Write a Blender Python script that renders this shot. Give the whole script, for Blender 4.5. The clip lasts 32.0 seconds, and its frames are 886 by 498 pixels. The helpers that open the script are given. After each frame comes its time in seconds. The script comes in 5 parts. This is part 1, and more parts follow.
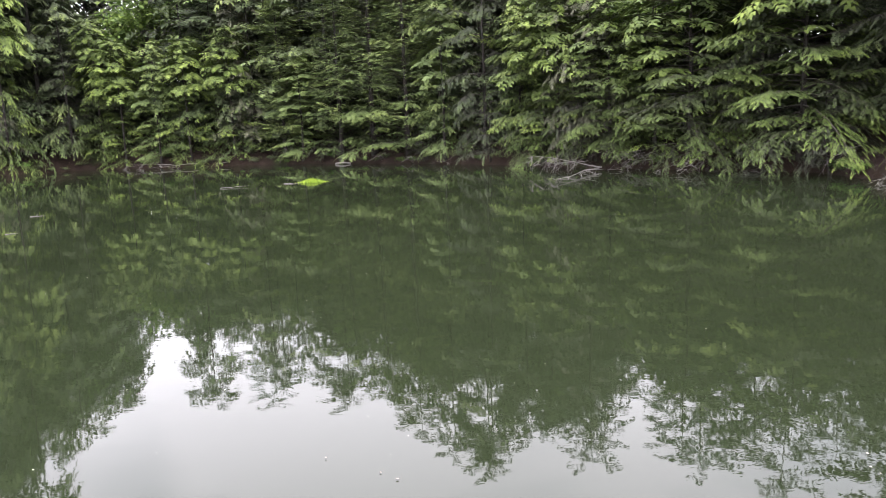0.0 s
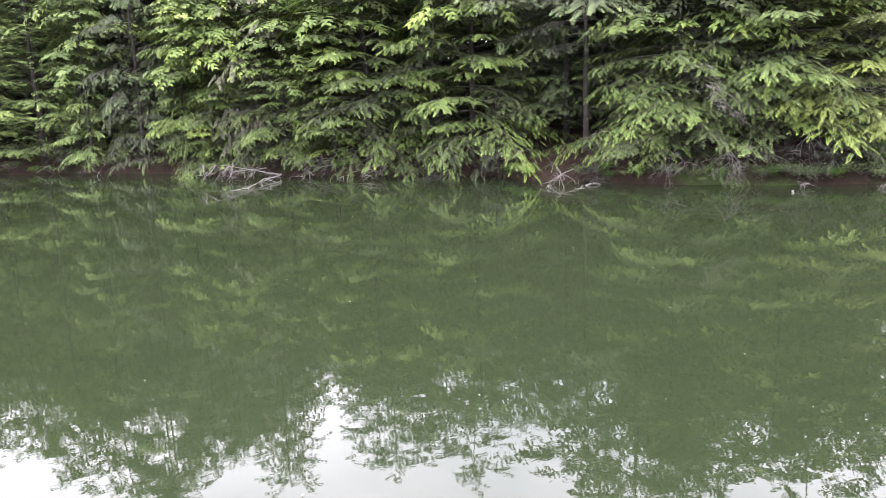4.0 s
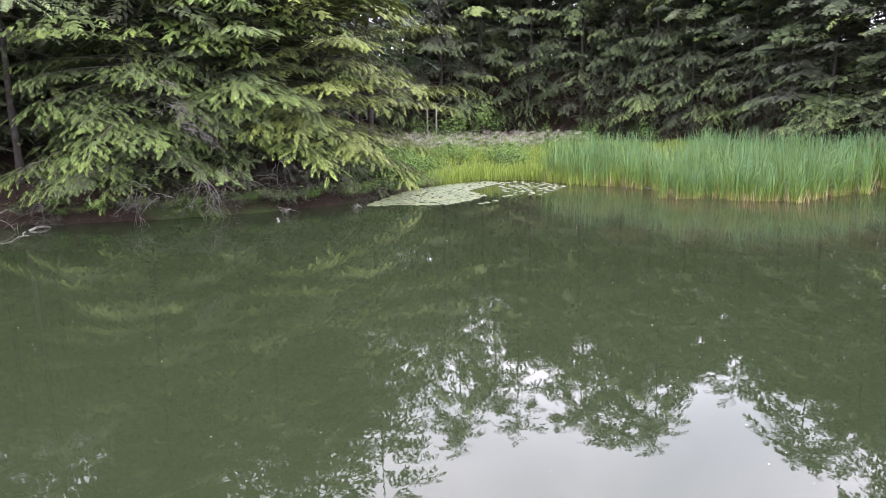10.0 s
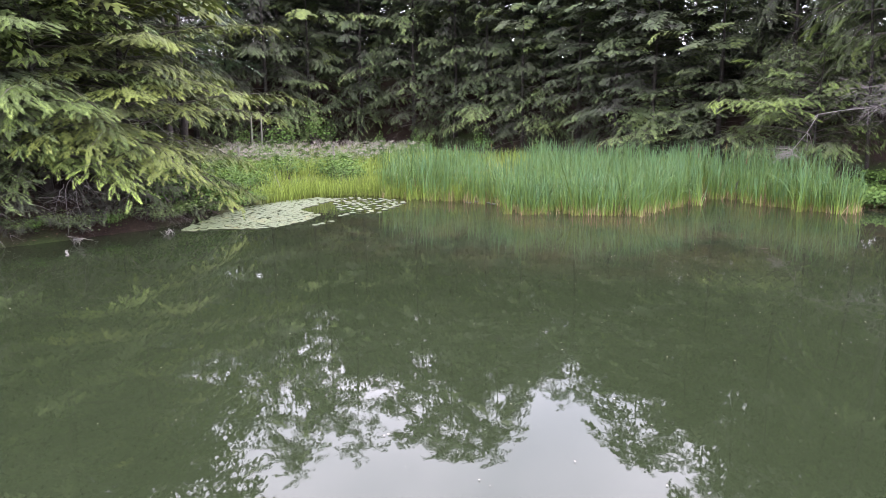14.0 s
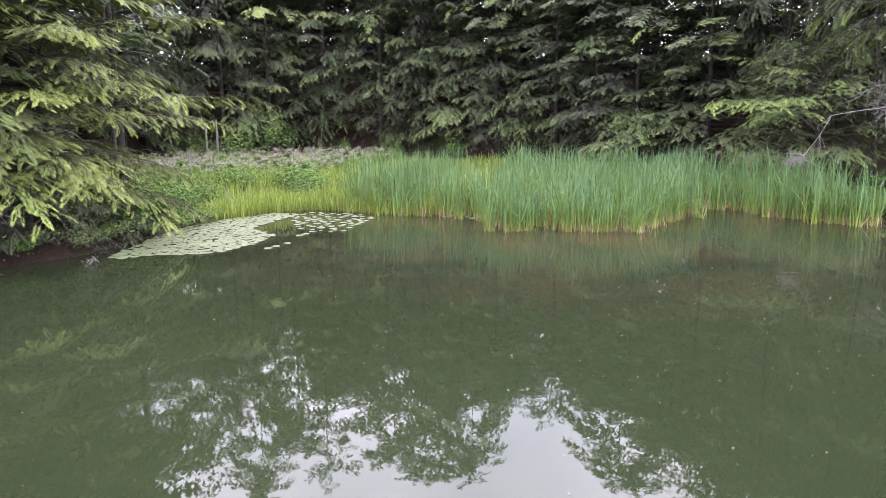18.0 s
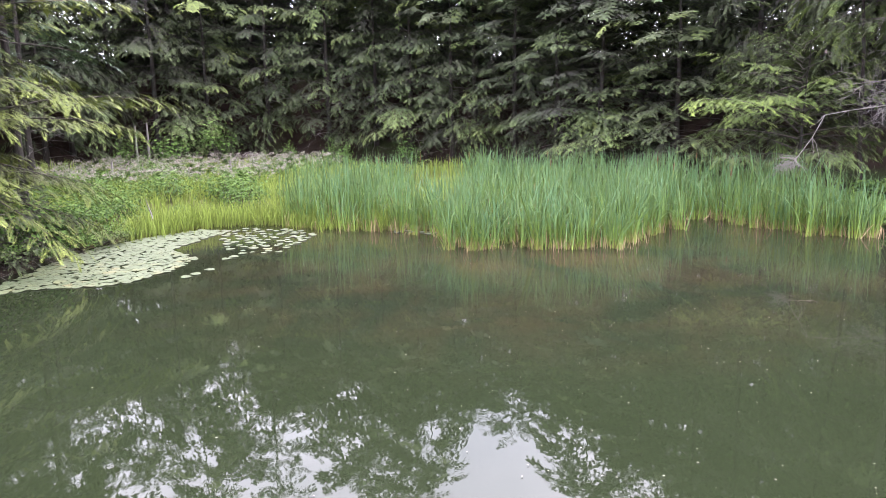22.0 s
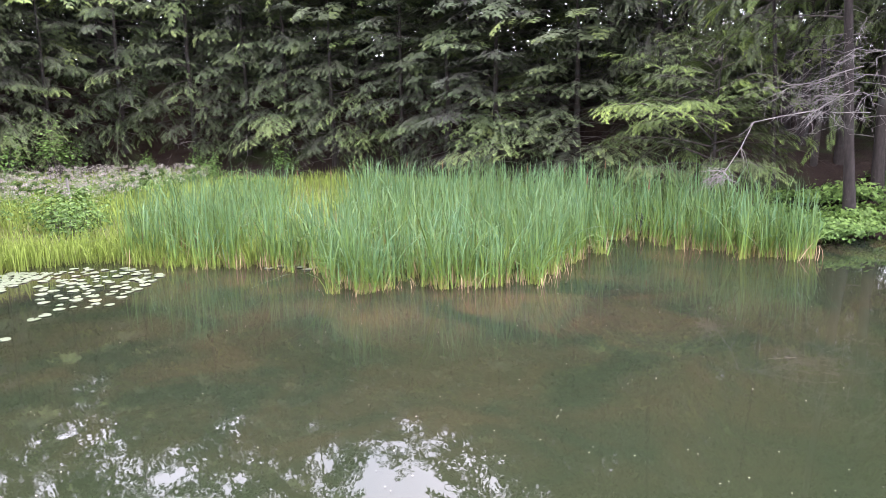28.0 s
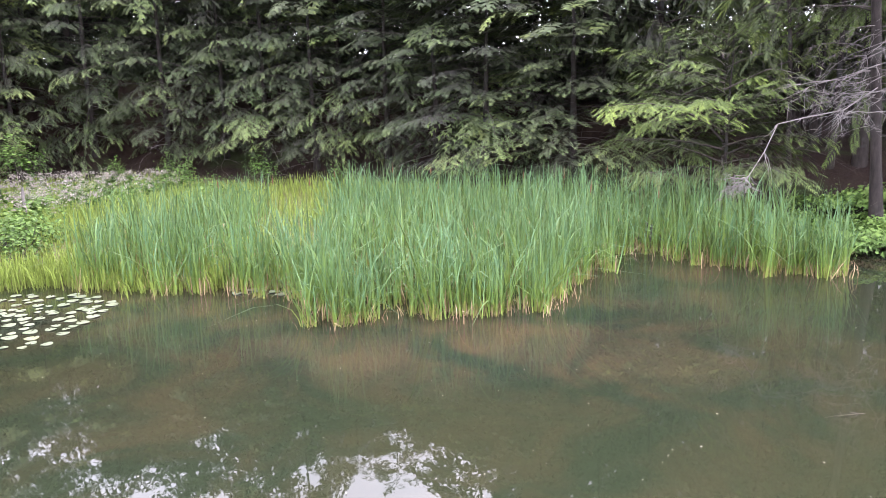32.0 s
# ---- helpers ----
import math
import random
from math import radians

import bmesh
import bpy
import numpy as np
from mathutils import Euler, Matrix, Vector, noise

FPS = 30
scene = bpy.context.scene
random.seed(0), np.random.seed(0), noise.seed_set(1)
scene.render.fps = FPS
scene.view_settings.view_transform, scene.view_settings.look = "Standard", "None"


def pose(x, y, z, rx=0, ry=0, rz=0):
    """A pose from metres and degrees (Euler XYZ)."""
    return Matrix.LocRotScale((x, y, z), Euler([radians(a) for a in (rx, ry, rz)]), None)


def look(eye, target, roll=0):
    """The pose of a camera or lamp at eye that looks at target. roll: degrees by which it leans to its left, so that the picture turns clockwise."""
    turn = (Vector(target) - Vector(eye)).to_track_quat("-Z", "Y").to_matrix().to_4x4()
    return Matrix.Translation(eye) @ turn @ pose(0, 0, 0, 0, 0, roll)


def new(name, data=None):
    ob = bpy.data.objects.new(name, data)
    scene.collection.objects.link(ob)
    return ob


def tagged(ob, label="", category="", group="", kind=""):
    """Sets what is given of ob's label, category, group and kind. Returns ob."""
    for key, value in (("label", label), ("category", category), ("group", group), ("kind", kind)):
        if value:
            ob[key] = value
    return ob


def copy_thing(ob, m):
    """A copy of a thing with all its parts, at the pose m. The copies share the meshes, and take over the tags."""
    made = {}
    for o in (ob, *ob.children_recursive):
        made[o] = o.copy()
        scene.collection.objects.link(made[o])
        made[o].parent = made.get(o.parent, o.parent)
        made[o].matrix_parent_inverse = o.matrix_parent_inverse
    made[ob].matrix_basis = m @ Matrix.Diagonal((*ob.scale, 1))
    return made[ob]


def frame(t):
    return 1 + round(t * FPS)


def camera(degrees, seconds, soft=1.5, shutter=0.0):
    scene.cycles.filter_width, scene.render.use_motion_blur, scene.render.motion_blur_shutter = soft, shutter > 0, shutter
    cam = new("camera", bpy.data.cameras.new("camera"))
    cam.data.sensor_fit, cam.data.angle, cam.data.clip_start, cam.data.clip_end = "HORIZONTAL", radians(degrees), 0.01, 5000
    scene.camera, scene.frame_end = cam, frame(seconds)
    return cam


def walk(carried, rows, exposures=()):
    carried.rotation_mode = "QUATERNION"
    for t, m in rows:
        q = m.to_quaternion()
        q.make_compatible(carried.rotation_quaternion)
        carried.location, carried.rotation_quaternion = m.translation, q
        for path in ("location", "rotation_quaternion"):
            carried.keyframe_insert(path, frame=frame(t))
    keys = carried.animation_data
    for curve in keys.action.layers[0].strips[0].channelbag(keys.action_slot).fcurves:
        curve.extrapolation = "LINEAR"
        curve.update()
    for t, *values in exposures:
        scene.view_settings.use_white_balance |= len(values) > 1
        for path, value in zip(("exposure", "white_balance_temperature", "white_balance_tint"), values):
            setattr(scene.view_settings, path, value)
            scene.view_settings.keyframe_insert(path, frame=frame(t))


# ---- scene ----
cam = camera(62.3, 32.0, soft=0.6)
PATH = [
    (0, (0.229, 0.751, 2.14), (0.325, 2.718, 1.792), -2.6),
    (0.5, (0.25, 0.994, 2.174), (0.377, 2.959, 1.822), -2.7),
    (1, (0.263, 1.25, 2.198), (0.482, 3.206, 1.84), -2.7),
    (1.5, (0.258, 1.499, 2.219), (0.595, 3.437, 1.854), -2.6),
    (2, (0.236, 1.735, 2.234), (0.689, 3.648, 1.864), -2.6),
    (2.5, (0.199, 1.983, 2.242), (0.779, 3.861, 1.868), -2.5),
    (3, (0.149, 2.218, 2.251), (0.869, 4.045, 1.872), -2.4),
    (3.5, (0.154, 2.477, 2.278), (0.989, 4.254, 1.895), -2.2),
    (5.5, (0.415, 3.398, 2.556), (1.652, 4.915, 2.144), -2.1),
    (6, (0.483, 3.594, 2.574), (1.811, 5.031, 2.16), -1.9),
    (6.5, (0.612, 3.798, 2.588), (2.025, 5.151, 2.173), -1.7),
    (7, (0.777, 3.988, 2.608), (2.268, 5.255, 2.193), -1.5),
    (7.5, (0.903, 4.197, 2.64), (2.469, 5.369, 2.223), -1.6),
    (8, (1.078, 4.362, 2.664), (2.71, 5.439, 2.246), -1.4),
    (8.5, (1.229, 4.521, 2.662), (2.925, 5.496, 2.245), -1.3),
    (9, (1.391, 4.672, 2.645), (3.143, 5.544, 2.23), -1.1),
    (9.5, (1.584, 4.788, 2.615), (3.384, 5.558, 2.204), -1.1),
    (10, (1.781, 4.895, 2.586), (3.624, 5.56, 2.181), -1.2),
    (10.5, (1.958, 4.972, 2.575), (3.835, 5.532, 2.172), -1.1),
    (11, (2.159, 5.07, 2.564), (4.064, 5.532, 2.165), -1.0),
    (11.5, (2.362, 5.151, 2.572), (4.285, 5.528, 2.176), -0.8),
    (12, (2.551, 5.222, 2.579), (4.486, 5.538, 2.185), -0.8),
    (12.5, (2.749, 5.28, 2.602), (4.694, 5.53, 2.207), -0.7),
    (13, (2.935, 5.35, 2.615), (4.883, 5.582, 2.221), -0.6),
    (13.5, (3.145, 5.41, 2.611), (5.093, 5.642, 2.22), -0.7),
    (14, (3.366, 5.432, 2.649), (5.314, 5.656, 2.256), -0.5),
    (14.5, (3.648, 5.472, 2.646), (5.6, 5.669, 2.254), -0.7),
    (16.5, (4.696, 5.652, 2.624), (6.65, 5.838, 2.238), -0.8),
    (17, (4.978, 5.68, 2.632), (6.935, 5.835, 2.246), -0.8),
    (17.5, (5.255, 5.728, 2.629), (7.212, 5.869, 2.245), -0.9),
    (18, (5.533, 5.764, 2.621), (7.491, 5.905, 2.237), -0.9),
    (18.5, (5.821, 5.788, 2.624), (7.779, 5.93, 2.242), -1.0),
    (19, (6.102, 5.812, 2.627), (8.061, 5.944, 2.245), -1.0),
    (19.5, (6.37, 5.834, 2.625), (8.33, 5.936, 2.243), -1.0),
    (20, (6.639, 5.857, 2.621), (8.599, 5.953, 2.24), -1.0),
    (20.5, (6.9, 5.873, 2.619), (8.861, 5.969, 2.238), -1.0),
    (21, (7.144, 5.853, 2.614), (9.105, 5.952, 2.233), -1.1),
    (21.5, (7.368, 5.843, 2.594), (9.33, 5.926, 2.214), -1.2),
    (22, (7.619, 5.861, 2.591), (9.582, 5.879, 2.209), -1.1),
    (22.5, (7.833, 5.883, 2.579), (9.796, 5.848, 2.198), -1.1),
    (23, (8.064, 5.893, 2.582), (10.026, 5.804, 2.201), -1.0),
    (23.5, (8.305, 5.893, 2.58), (10.262, 5.736, 2.198), -1.0),
    (24, (8.531, 5.895, 2.599), (10.486, 5.715, 2.217), -1.0),
    (24.5, (8.744, 5.899, 2.615), (10.693, 5.668, 2.234), -1.1),
    (25, (8.956, 5.89, 2.64), (10.905, 5.65, 2.257), -1.2),
    (25.5, (9.175, 5.865, 2.666), (11.124, 5.627, 2.282), -1.3),
    (27.5, (10.008, 5.813, 2.664), (11.954, 5.555, 2.283), -1.3),
    (28, (10.213, 5.795, 2.669), (12.155, 5.507, 2.288), -1.3),
    (28.5, (10.408, 5.775, 2.683), (12.35, 5.487, 2.301), -1.3),
    (29, (10.616, 5.747, 2.683), (12.557, 5.453, 2.302), -1.4),
    (29.5, (10.8, 5.725, 2.692), (12.736, 5.399, 2.309), -1.3),
    (30, (10.98, 5.716, 2.7), (12.915, 5.388, 2.317), -1.4),
    (30.5, (11.157, 5.696, 2.71), (13.092, 5.369, 2.327), -1.4),
    (31, (11.319, 5.68, 2.716), (13.254, 5.353, 2.332), -1.5),
    (31.5, (11.481, 5.655, 2.736), (13.416, 5.331, 2.349), -1.6),
    (32, (11.64, 5.632, 2.749), (13.575, 5.309, 2.36), -1.7),
]
walk(cam, [(t, look(eye, target, roll)) for t, eye, target, roll in PATH], exposures=[(0, 1.75, 6500, 15), (3, 2.33, 6450, 15), (6, 2.5, 6400, 16), (9, 2.13, 6350, 18), (13, 2.03, 6250, 20), (21, 2.22, 6230, 21), (32, 2.4, 6180, 22)])

# ---- light ----
SUN_EL, SUN_ROT = radians(58), radians(200)
world = bpy.data.worlds.new("overcast_sky")
scene.world = world
world.use_nodes = True
wt = world.node_tree
wt.nodes.clear()


def wn(kind, **kw):
    n = wt.nodes.new(kind)
    for k, v in kw.items():
        n.inputs[k].default_value = v
    return n


sky = wt.nodes.new("ShaderNodeTexSky")
sky.sky_type, sky.sun_disc, sky.sun_elevation, sky.sun_rotation = "NISHITA", False, SUN_EL, SUN_ROT
w_co = wt.nodes.new("ShaderNodeTexCoord")
w_map = wn("ShaderNodeMapping", Scale=(1.0, 1.0, 1.6))
w_noise = wn("ShaderNodeTexNoise", Scale=2.3, Detail=5.0, Roughness=0.5, Distortion=0.3)
w_ramp = wt.nodes.new("ShaderNodeValToRGB")
w_ramp.color_ramp.elements[0].position, w_ramp.color_ramp.elements[0].color = 0.33, (0.68, 0.69, 0.76, 1)
w_ramp.color_ramp.elements[1].position, w_ramp.color_ramp.elements[1].color = 0.56, (1.0, 0.98, 1.05, 1)
w_bg1, w_bg2 = wn("ShaderNodeBackground", Strength=0.10), wn("ShaderNodeBackground", Strength=2.1)
w_mix = wn("ShaderNodeMixShader", Fac=0.88)
w_out = wt.nodes.new("ShaderNodeOutputWorld")
w_sep = wt.nodes.new("ShaderNodeSeparateXYZ")
w_grad = wt.nodes.new("ShaderNodeMath")
w_grad.operation, w_grad.inputs[1].default_value, w_grad.inputs[2].default_value = "MULTIPLY_ADD", 1.75, 1.36
wt.links.new(w_co.outputs["Generated"], w_sep.inputs[0])
wt.links.new(w_sep.outputs["Z"], w_grad.inputs[0])
wt.links.new(w_grad.outputs[0], w_bg2.inputs["Strength"])
for a, b in ((w_co.outputs["Generated"], w_map.inputs["Vector"]), (w_map.outputs[0], w_noise.inputs["Vector"]),
             (w_noise.outputs["Fac"], w_ramp.inputs[0]), (w_ramp.outputs[0], w_bg2.inputs["Color"]),
             (sky.outputs[0], w_bg1.inputs["Color"]), (w_bg1.outputs[0], w_mix.inputs[1]),
             (w_bg2.outputs[0], w_mix.inputs[2]), (w_mix.outputs[0], w_out.inputs[0])):
    wt.links.new(a, b)

sun = new("sun", bpy.data.lights.new("sun", "SUN"))
sun.data.energy, sun.data.angle, sun.data.color = 0.8, radians(25), (1.0, 0.97, 0.92)
sun.matrix_world = look((0, 0, 60), (-12, 33, 0))

# ---- materials ----


def shader(name):
    """A node material: returns it, its tree and its Principled node."""
    m = bpy.data.materials.new(name)
    m.use_nodes = True
    return m, m.node_tree, m.node_tree.nodes["Principled BSDF"]


def node(nt, kind, **kw):
    n = nt.nodes.new(kind)
    for k, v in kw.items():
        n.inputs[k.replace("_", " ")].default_value = v
    return n


def ramp(nt, src, stops):
    r = nt.nodes.new("ShaderNodeValToRGB")
    els = r.color_ramp.elements
    els[0].position, els[0].color = stops[0][0], (*stops[0][1], 1)
    els[1].position, els[1].color = stops[-1][0], (*stops[-1][1], 1)
    for p, c in stops[1:-1]:
        els.new(p).color = (*c, 1)
    nt.links.new(src, r.inputs[0])
    return r.outputs[0]


def mix(nt, fac, a, b, blend="MIX"):
    m = nt.nodes.new("ShaderNodeMix")
    m.data_type, m.blend_type = "RGBA", blend
    for v, i in ((fac, 0), (a, 6), (b, 7)):
        if isinstance(v, (int, float)):
            m.inputs[i].default_value = v
        elif isinstance(v, tuple):
            m.inputs[i].default_value = (*v, 1)
        else:
            nt.links.new(v, m.inputs[i])
    return m.outputs[2]


def calc(nt, op, a, b=0.0, clamp=False):
    m = nt.nodes.new("ShaderNodeMath")
    m.operation, m.use_clamp = op, clamp
    for v, i in ((a, 0), (b, 1)):
        if isinstance(v, (int, float)):
            m.inputs[i].default_value = v
        else:
            nt.links.new(v, m.inputs[i])
    return m.outputs[0]


def coords(nt, scale=(1, 1, 1)):
    c = nt.nodes.new("ShaderNodeTexCoord")
    mp = node(nt, "ShaderNodeMapping", Scale=scale)
    nt.links.new(c.outputs["Object"], mp.inputs["Vector"])
    return mp.outputs[0]


def noisy(nt, vec, scale, detail=4.0, rough=0.6, dist=0.0):
    n = node(nt, "ShaderNodeTexNoise", Scale=scale, Detail=detail, Roughness=rough, Distortion=dist)
    nt.links.new(vec, n.inputs["Vector"])
    return n.outputs["Fac"]


def bump(nt, bsdf, height, strength, distance=0.02):
    b = node(nt, "ShaderNodeBump", Strength=strength, Distance=distance)
    nt.links.new(height, b.inputs["Height"])
    nt.links.new(b.outputs[0], bsdf.inputs["Normal"])


def leaf_material(name, old, mid, fresh, trans=0.25, rough=0.55, spread=0.35, sway=0.25, vary=(0.62, 1.35)):
    """Foliage: its colour runs from old to fresh by the 'tint' of each shoot, which in conifers also holds painted
    inner shade, and varies from shoot to shoot and tree to tree.
    """
    m, nt, b = shader(name)
    at = nt.nodes.new("ShaderNodeAttribute")
    at.attribute_name = "tint"
    geo = nt.nodes.new("ShaderNodeNewGeometry")
    ob = nt.nodes.new("ShaderNodeObjectInfo")
    big = noisy(nt, coords(nt), 0.9, 2.0)
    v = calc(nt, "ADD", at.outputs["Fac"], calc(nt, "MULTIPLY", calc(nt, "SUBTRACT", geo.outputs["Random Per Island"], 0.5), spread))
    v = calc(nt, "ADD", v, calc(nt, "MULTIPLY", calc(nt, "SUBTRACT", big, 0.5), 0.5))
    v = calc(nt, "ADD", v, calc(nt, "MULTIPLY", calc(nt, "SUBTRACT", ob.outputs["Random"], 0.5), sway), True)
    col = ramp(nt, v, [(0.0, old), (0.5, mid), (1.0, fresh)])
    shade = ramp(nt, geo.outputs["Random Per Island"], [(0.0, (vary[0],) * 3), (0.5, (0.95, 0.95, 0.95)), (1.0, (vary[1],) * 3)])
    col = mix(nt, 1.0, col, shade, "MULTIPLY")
    nt.links.new(col, b.inputs["Base Color"])
    b.inputs["Roughness"].default_value = rough
    b.inputs["Specular IOR Level"].default_value = 0.16
    tr = nt.nodes.new("ShaderNodeBsdfTranslucent")
    nt.links.new(col, tr.inputs["Color"])
    ms = node(nt, "ShaderNodeMixShader", Fac=trans)
    nt.links.new(b.outputs[0], ms.inputs[1])
    nt.links.new(tr.outputs[0], ms.inputs[2])
    nt.links.new(ms.outputs[0], nt.nodes["Material Output"].inputs[0])
    return m


NEEDLE = dict(trans=0.14, rough=0.6, spread=0.14, sway=0.22, vary=(0.82, 1.18))
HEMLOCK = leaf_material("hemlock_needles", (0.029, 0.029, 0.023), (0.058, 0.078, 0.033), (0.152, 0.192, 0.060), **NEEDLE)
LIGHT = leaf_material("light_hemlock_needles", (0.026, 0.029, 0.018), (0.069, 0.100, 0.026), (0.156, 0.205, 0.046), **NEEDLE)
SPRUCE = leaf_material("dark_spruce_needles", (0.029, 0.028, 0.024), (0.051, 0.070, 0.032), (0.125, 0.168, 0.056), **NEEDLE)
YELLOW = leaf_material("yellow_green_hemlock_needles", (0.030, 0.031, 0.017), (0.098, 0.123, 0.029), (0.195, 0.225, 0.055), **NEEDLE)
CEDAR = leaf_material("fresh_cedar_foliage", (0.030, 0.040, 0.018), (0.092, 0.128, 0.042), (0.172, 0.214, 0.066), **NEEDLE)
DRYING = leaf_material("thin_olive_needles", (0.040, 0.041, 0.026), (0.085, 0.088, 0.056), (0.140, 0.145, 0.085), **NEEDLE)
PINE = leaf_material("pine_needles", (0.020, 0.034, 0.018), (0.042, 0.064, 0.032), (0.085, 0.115, 0.050))
MAPLE = leaf_material("maple_leaves", (0.034, 0.062, 0.015), (0.076, 0.124, 0.027), (0.145, 0.195, 0.046), 0.35)
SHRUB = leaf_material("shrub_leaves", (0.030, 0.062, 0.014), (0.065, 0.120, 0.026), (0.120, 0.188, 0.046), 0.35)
CATTAIL = leaf_material("cattail_blades", (0.330, 0.265, 0.095), (0.140, 0.212, 0.040), (0.068, 0.126, 0.058), 0.28, 0.48, 0.40, 0.08, (0.42, 1.45))
SEDGE = leaf_material("sedge_blades", (0.165, 0.160, 0.050), (0.160, 0.215, 0.042), (0.190, 0.250, 0.054), 0.40, 0.55, 0.3, 0.1)
STRAW = leaf_material("dead_reed_straw", (0.120, 0.078, 0.044), (0.220, 0.160, 0.088), (0.310, 0.240, 0.140), 0.15, 0.7, 0.6)
BLOSSOM = leaf_material("pale_pink_blossom", (0.145, 0.124, 0.108), (0.245, 0.220, 0.192), (0.350, 0.325, 0.288), 0.3, 0.7, 0.6)
ALGAE = leaf_material("floating_moss", (0.09, 0.15, 0.02), (0.17, 0.27, 0.025), (0.26, 0.36, 0.045), 0.3, 0.7, 0.6)


def wood(name, dark, light, stretch=(1, 1, 0.25), scale=14.0, rough=0.85, lichen=None):
    m, nt, b = shader(name)
    c = coords(nt, stretch)
    grain = noisy(nt, c, scale, 6.0, 0.7)
    blot = noisy(nt, coords(nt), 1.7, 3.0)
    col = ramp(nt, grain, [(0.3, dark), (0.7, light)])
    if lichen:
        col = mix(nt, ramp(nt, blot, [(0.52, (0, 0, 0)), (0.62, (1, 1, 1))]), col, lichen)
    nt.links.new(col, b.inputs["Base Color"])
    b.inputs["Roughness"].default_value = rough
    b.inputs["Specular IOR Level"].default_value = 0.2
    bump(nt, b, grain, 0.8, 0.03)
    return m


BARK = wood("hemlock_bark", (0.012, 0.010, 0.008), (0.034, 0.028, 0.025), lichen=(0.034, 0.035, 0.031))
PALE_BARK = wood("grey_pine_bark", (0.012, 0.010, 0.009), (0.034, 0.028, 0.025), lichen=(0.036, 0.034, 0.030))
DEAD = wood("weathered_dead_wood", (0.070, 0.064, 0.060), (0.190, 0.175, 0.164))
TWIG = wood("dull_twig_wood", (0.026, 0.022, 0.019), (0.072, 0.062, 0.056))


def ground_material():
    m, nt, b = shader("forest_floor")
    c = coords(nt)
    big, mid, fine = noisy(nt, c, 0.35, 3.0), noisy(nt, c, 2.2, 5.0), noisy(nt, c, 26.0, 6.0, 0.75)
    soil = ramp(nt, fine, [(0.3, (0.007, 0.005, 0.004)), (0.55, (0.020, 0.0115, 0.009)), (0.8, (0.046, 0.028, 0.021))])
    litter = ramp(nt, fine, [(0.3, (0.010, 0.007, 0.005)), (0.6, (0.029, 0.019, 0.013)), (0.8, (0.066, 0.048, 0.031))])
    moss = ramp(nt, fine, [(0.3, (0.011, 0.017, 0.006)), (0.75, (0.040, 0.058, 0.016))])
    col = mix(nt, ramp(nt, mid, [(0.42, (0, 0, 0)), (0.58, (1, 1, 1))]), soil, litter)
    col = mix(nt, ramp(nt, big, [(0.54, (0, 0, 0)), (0.66, (1, 1, 1))]), col, moss)
    at = nt.nodes.new("ShaderNodeAttribute")
    at.attribute_name = "marsh"
    mud = ramp(nt, fine, [(0.3, (0.05, 0.045, 0.02)), (0.7, (0.14, 0.15, 0.05))])
    col = mix(nt, at.outputs["Fac"], col, mud)
    nt.links.new(col, b.inputs["Base Color"])
    b.inputs["Roughness"].default_value = 0.95
    b.inputs["Specular IOR Level"].default_value = 0.15
    bump(nt, b, calc(nt, "ADD", fine, mid), 0.9, 0.06)
    return m


def water_material():
    """Still, murky green water: a dark body with suspended silt, browner where the mud bottom lies shallow, under a smooth reflecting surface."""
    m, nt, b = shader("pond_water")
    c = coords(nt)
    at = nt.nodes.new("ShaderNodeAttribute")
    at.attribute_name = "shallow"
    cloud = noisy(nt, c, 0.22, 4.0, 0.6, 0.6)
    weed = noisy(nt, c, 0.9, 5.0, 0.65, 0.8)
    deep = mix(nt, cloud, (0.0092, 0.0128, 0.0058), (0.0134, 0.0178, 0.0088))
    mud = mix(nt, ramp(nt, weed, [(0.40, (0, 0, 0)), (0.62, (1, 1, 1))]), (0.010, 0.0135, 0.009), (0.031, 0.0225, 0.013))
    nt.links.new(mix(nt, at.outputs["Fac"], deep, mud), b.inputs["Base Color"])
    b.inputs["Roughness"].default_value = 0.012
    b.inputs["IOR"].default_value = 1.333
    swell = noisy(nt, coords(nt, (1.0, 1.0, 1.0)), 0.8, 2.0, 0.5)
    rip = noisy(nt, coords(nt, (1.0, 1.6, 1.0)), 5.0, 3.0, 0.55)
    bump(nt, b, calc(nt, "ADD", swell, calc(nt, "MULTIPLY", rip, 0.12)), 0.05, 0.05)
    return m


FLOOR, WATER = ground_material(), water_material()


def lily_material():
    m, nt, b = shader("lily_pad_leaf")
    geo, ob = nt.nodes.new("ShaderNodeNewGeometry"), nt.nodes.new("ShaderNodeObjectInfo")
    fine = noisy(nt, coords(nt), 18.0, 4.0)
    base = ramp(nt, ob.outputs["Random"], [(0.0, (0.064, 0.080, 0.044)), (0.7, (0.092, 0.106, 0.066)), (0.95, (0.125, 0.125, 0.058)), (1.0, (0.19, 0.14, 0.07))])
    nt.links.new(mix(nt, calc(nt, "MULTIPLY", fine, 0.5), base, (0.10, 0.13, 0.05)), b.inputs["Base Color"])
    b.inputs["Roughness"].default_value = 0.42
    b.inputs["Specular IOR Level"].default_value = 0.5
    bump(nt, b, fine, 0.3, 0.01)
    return m


LILY = lily_material()

# ---- mesh helpers ----


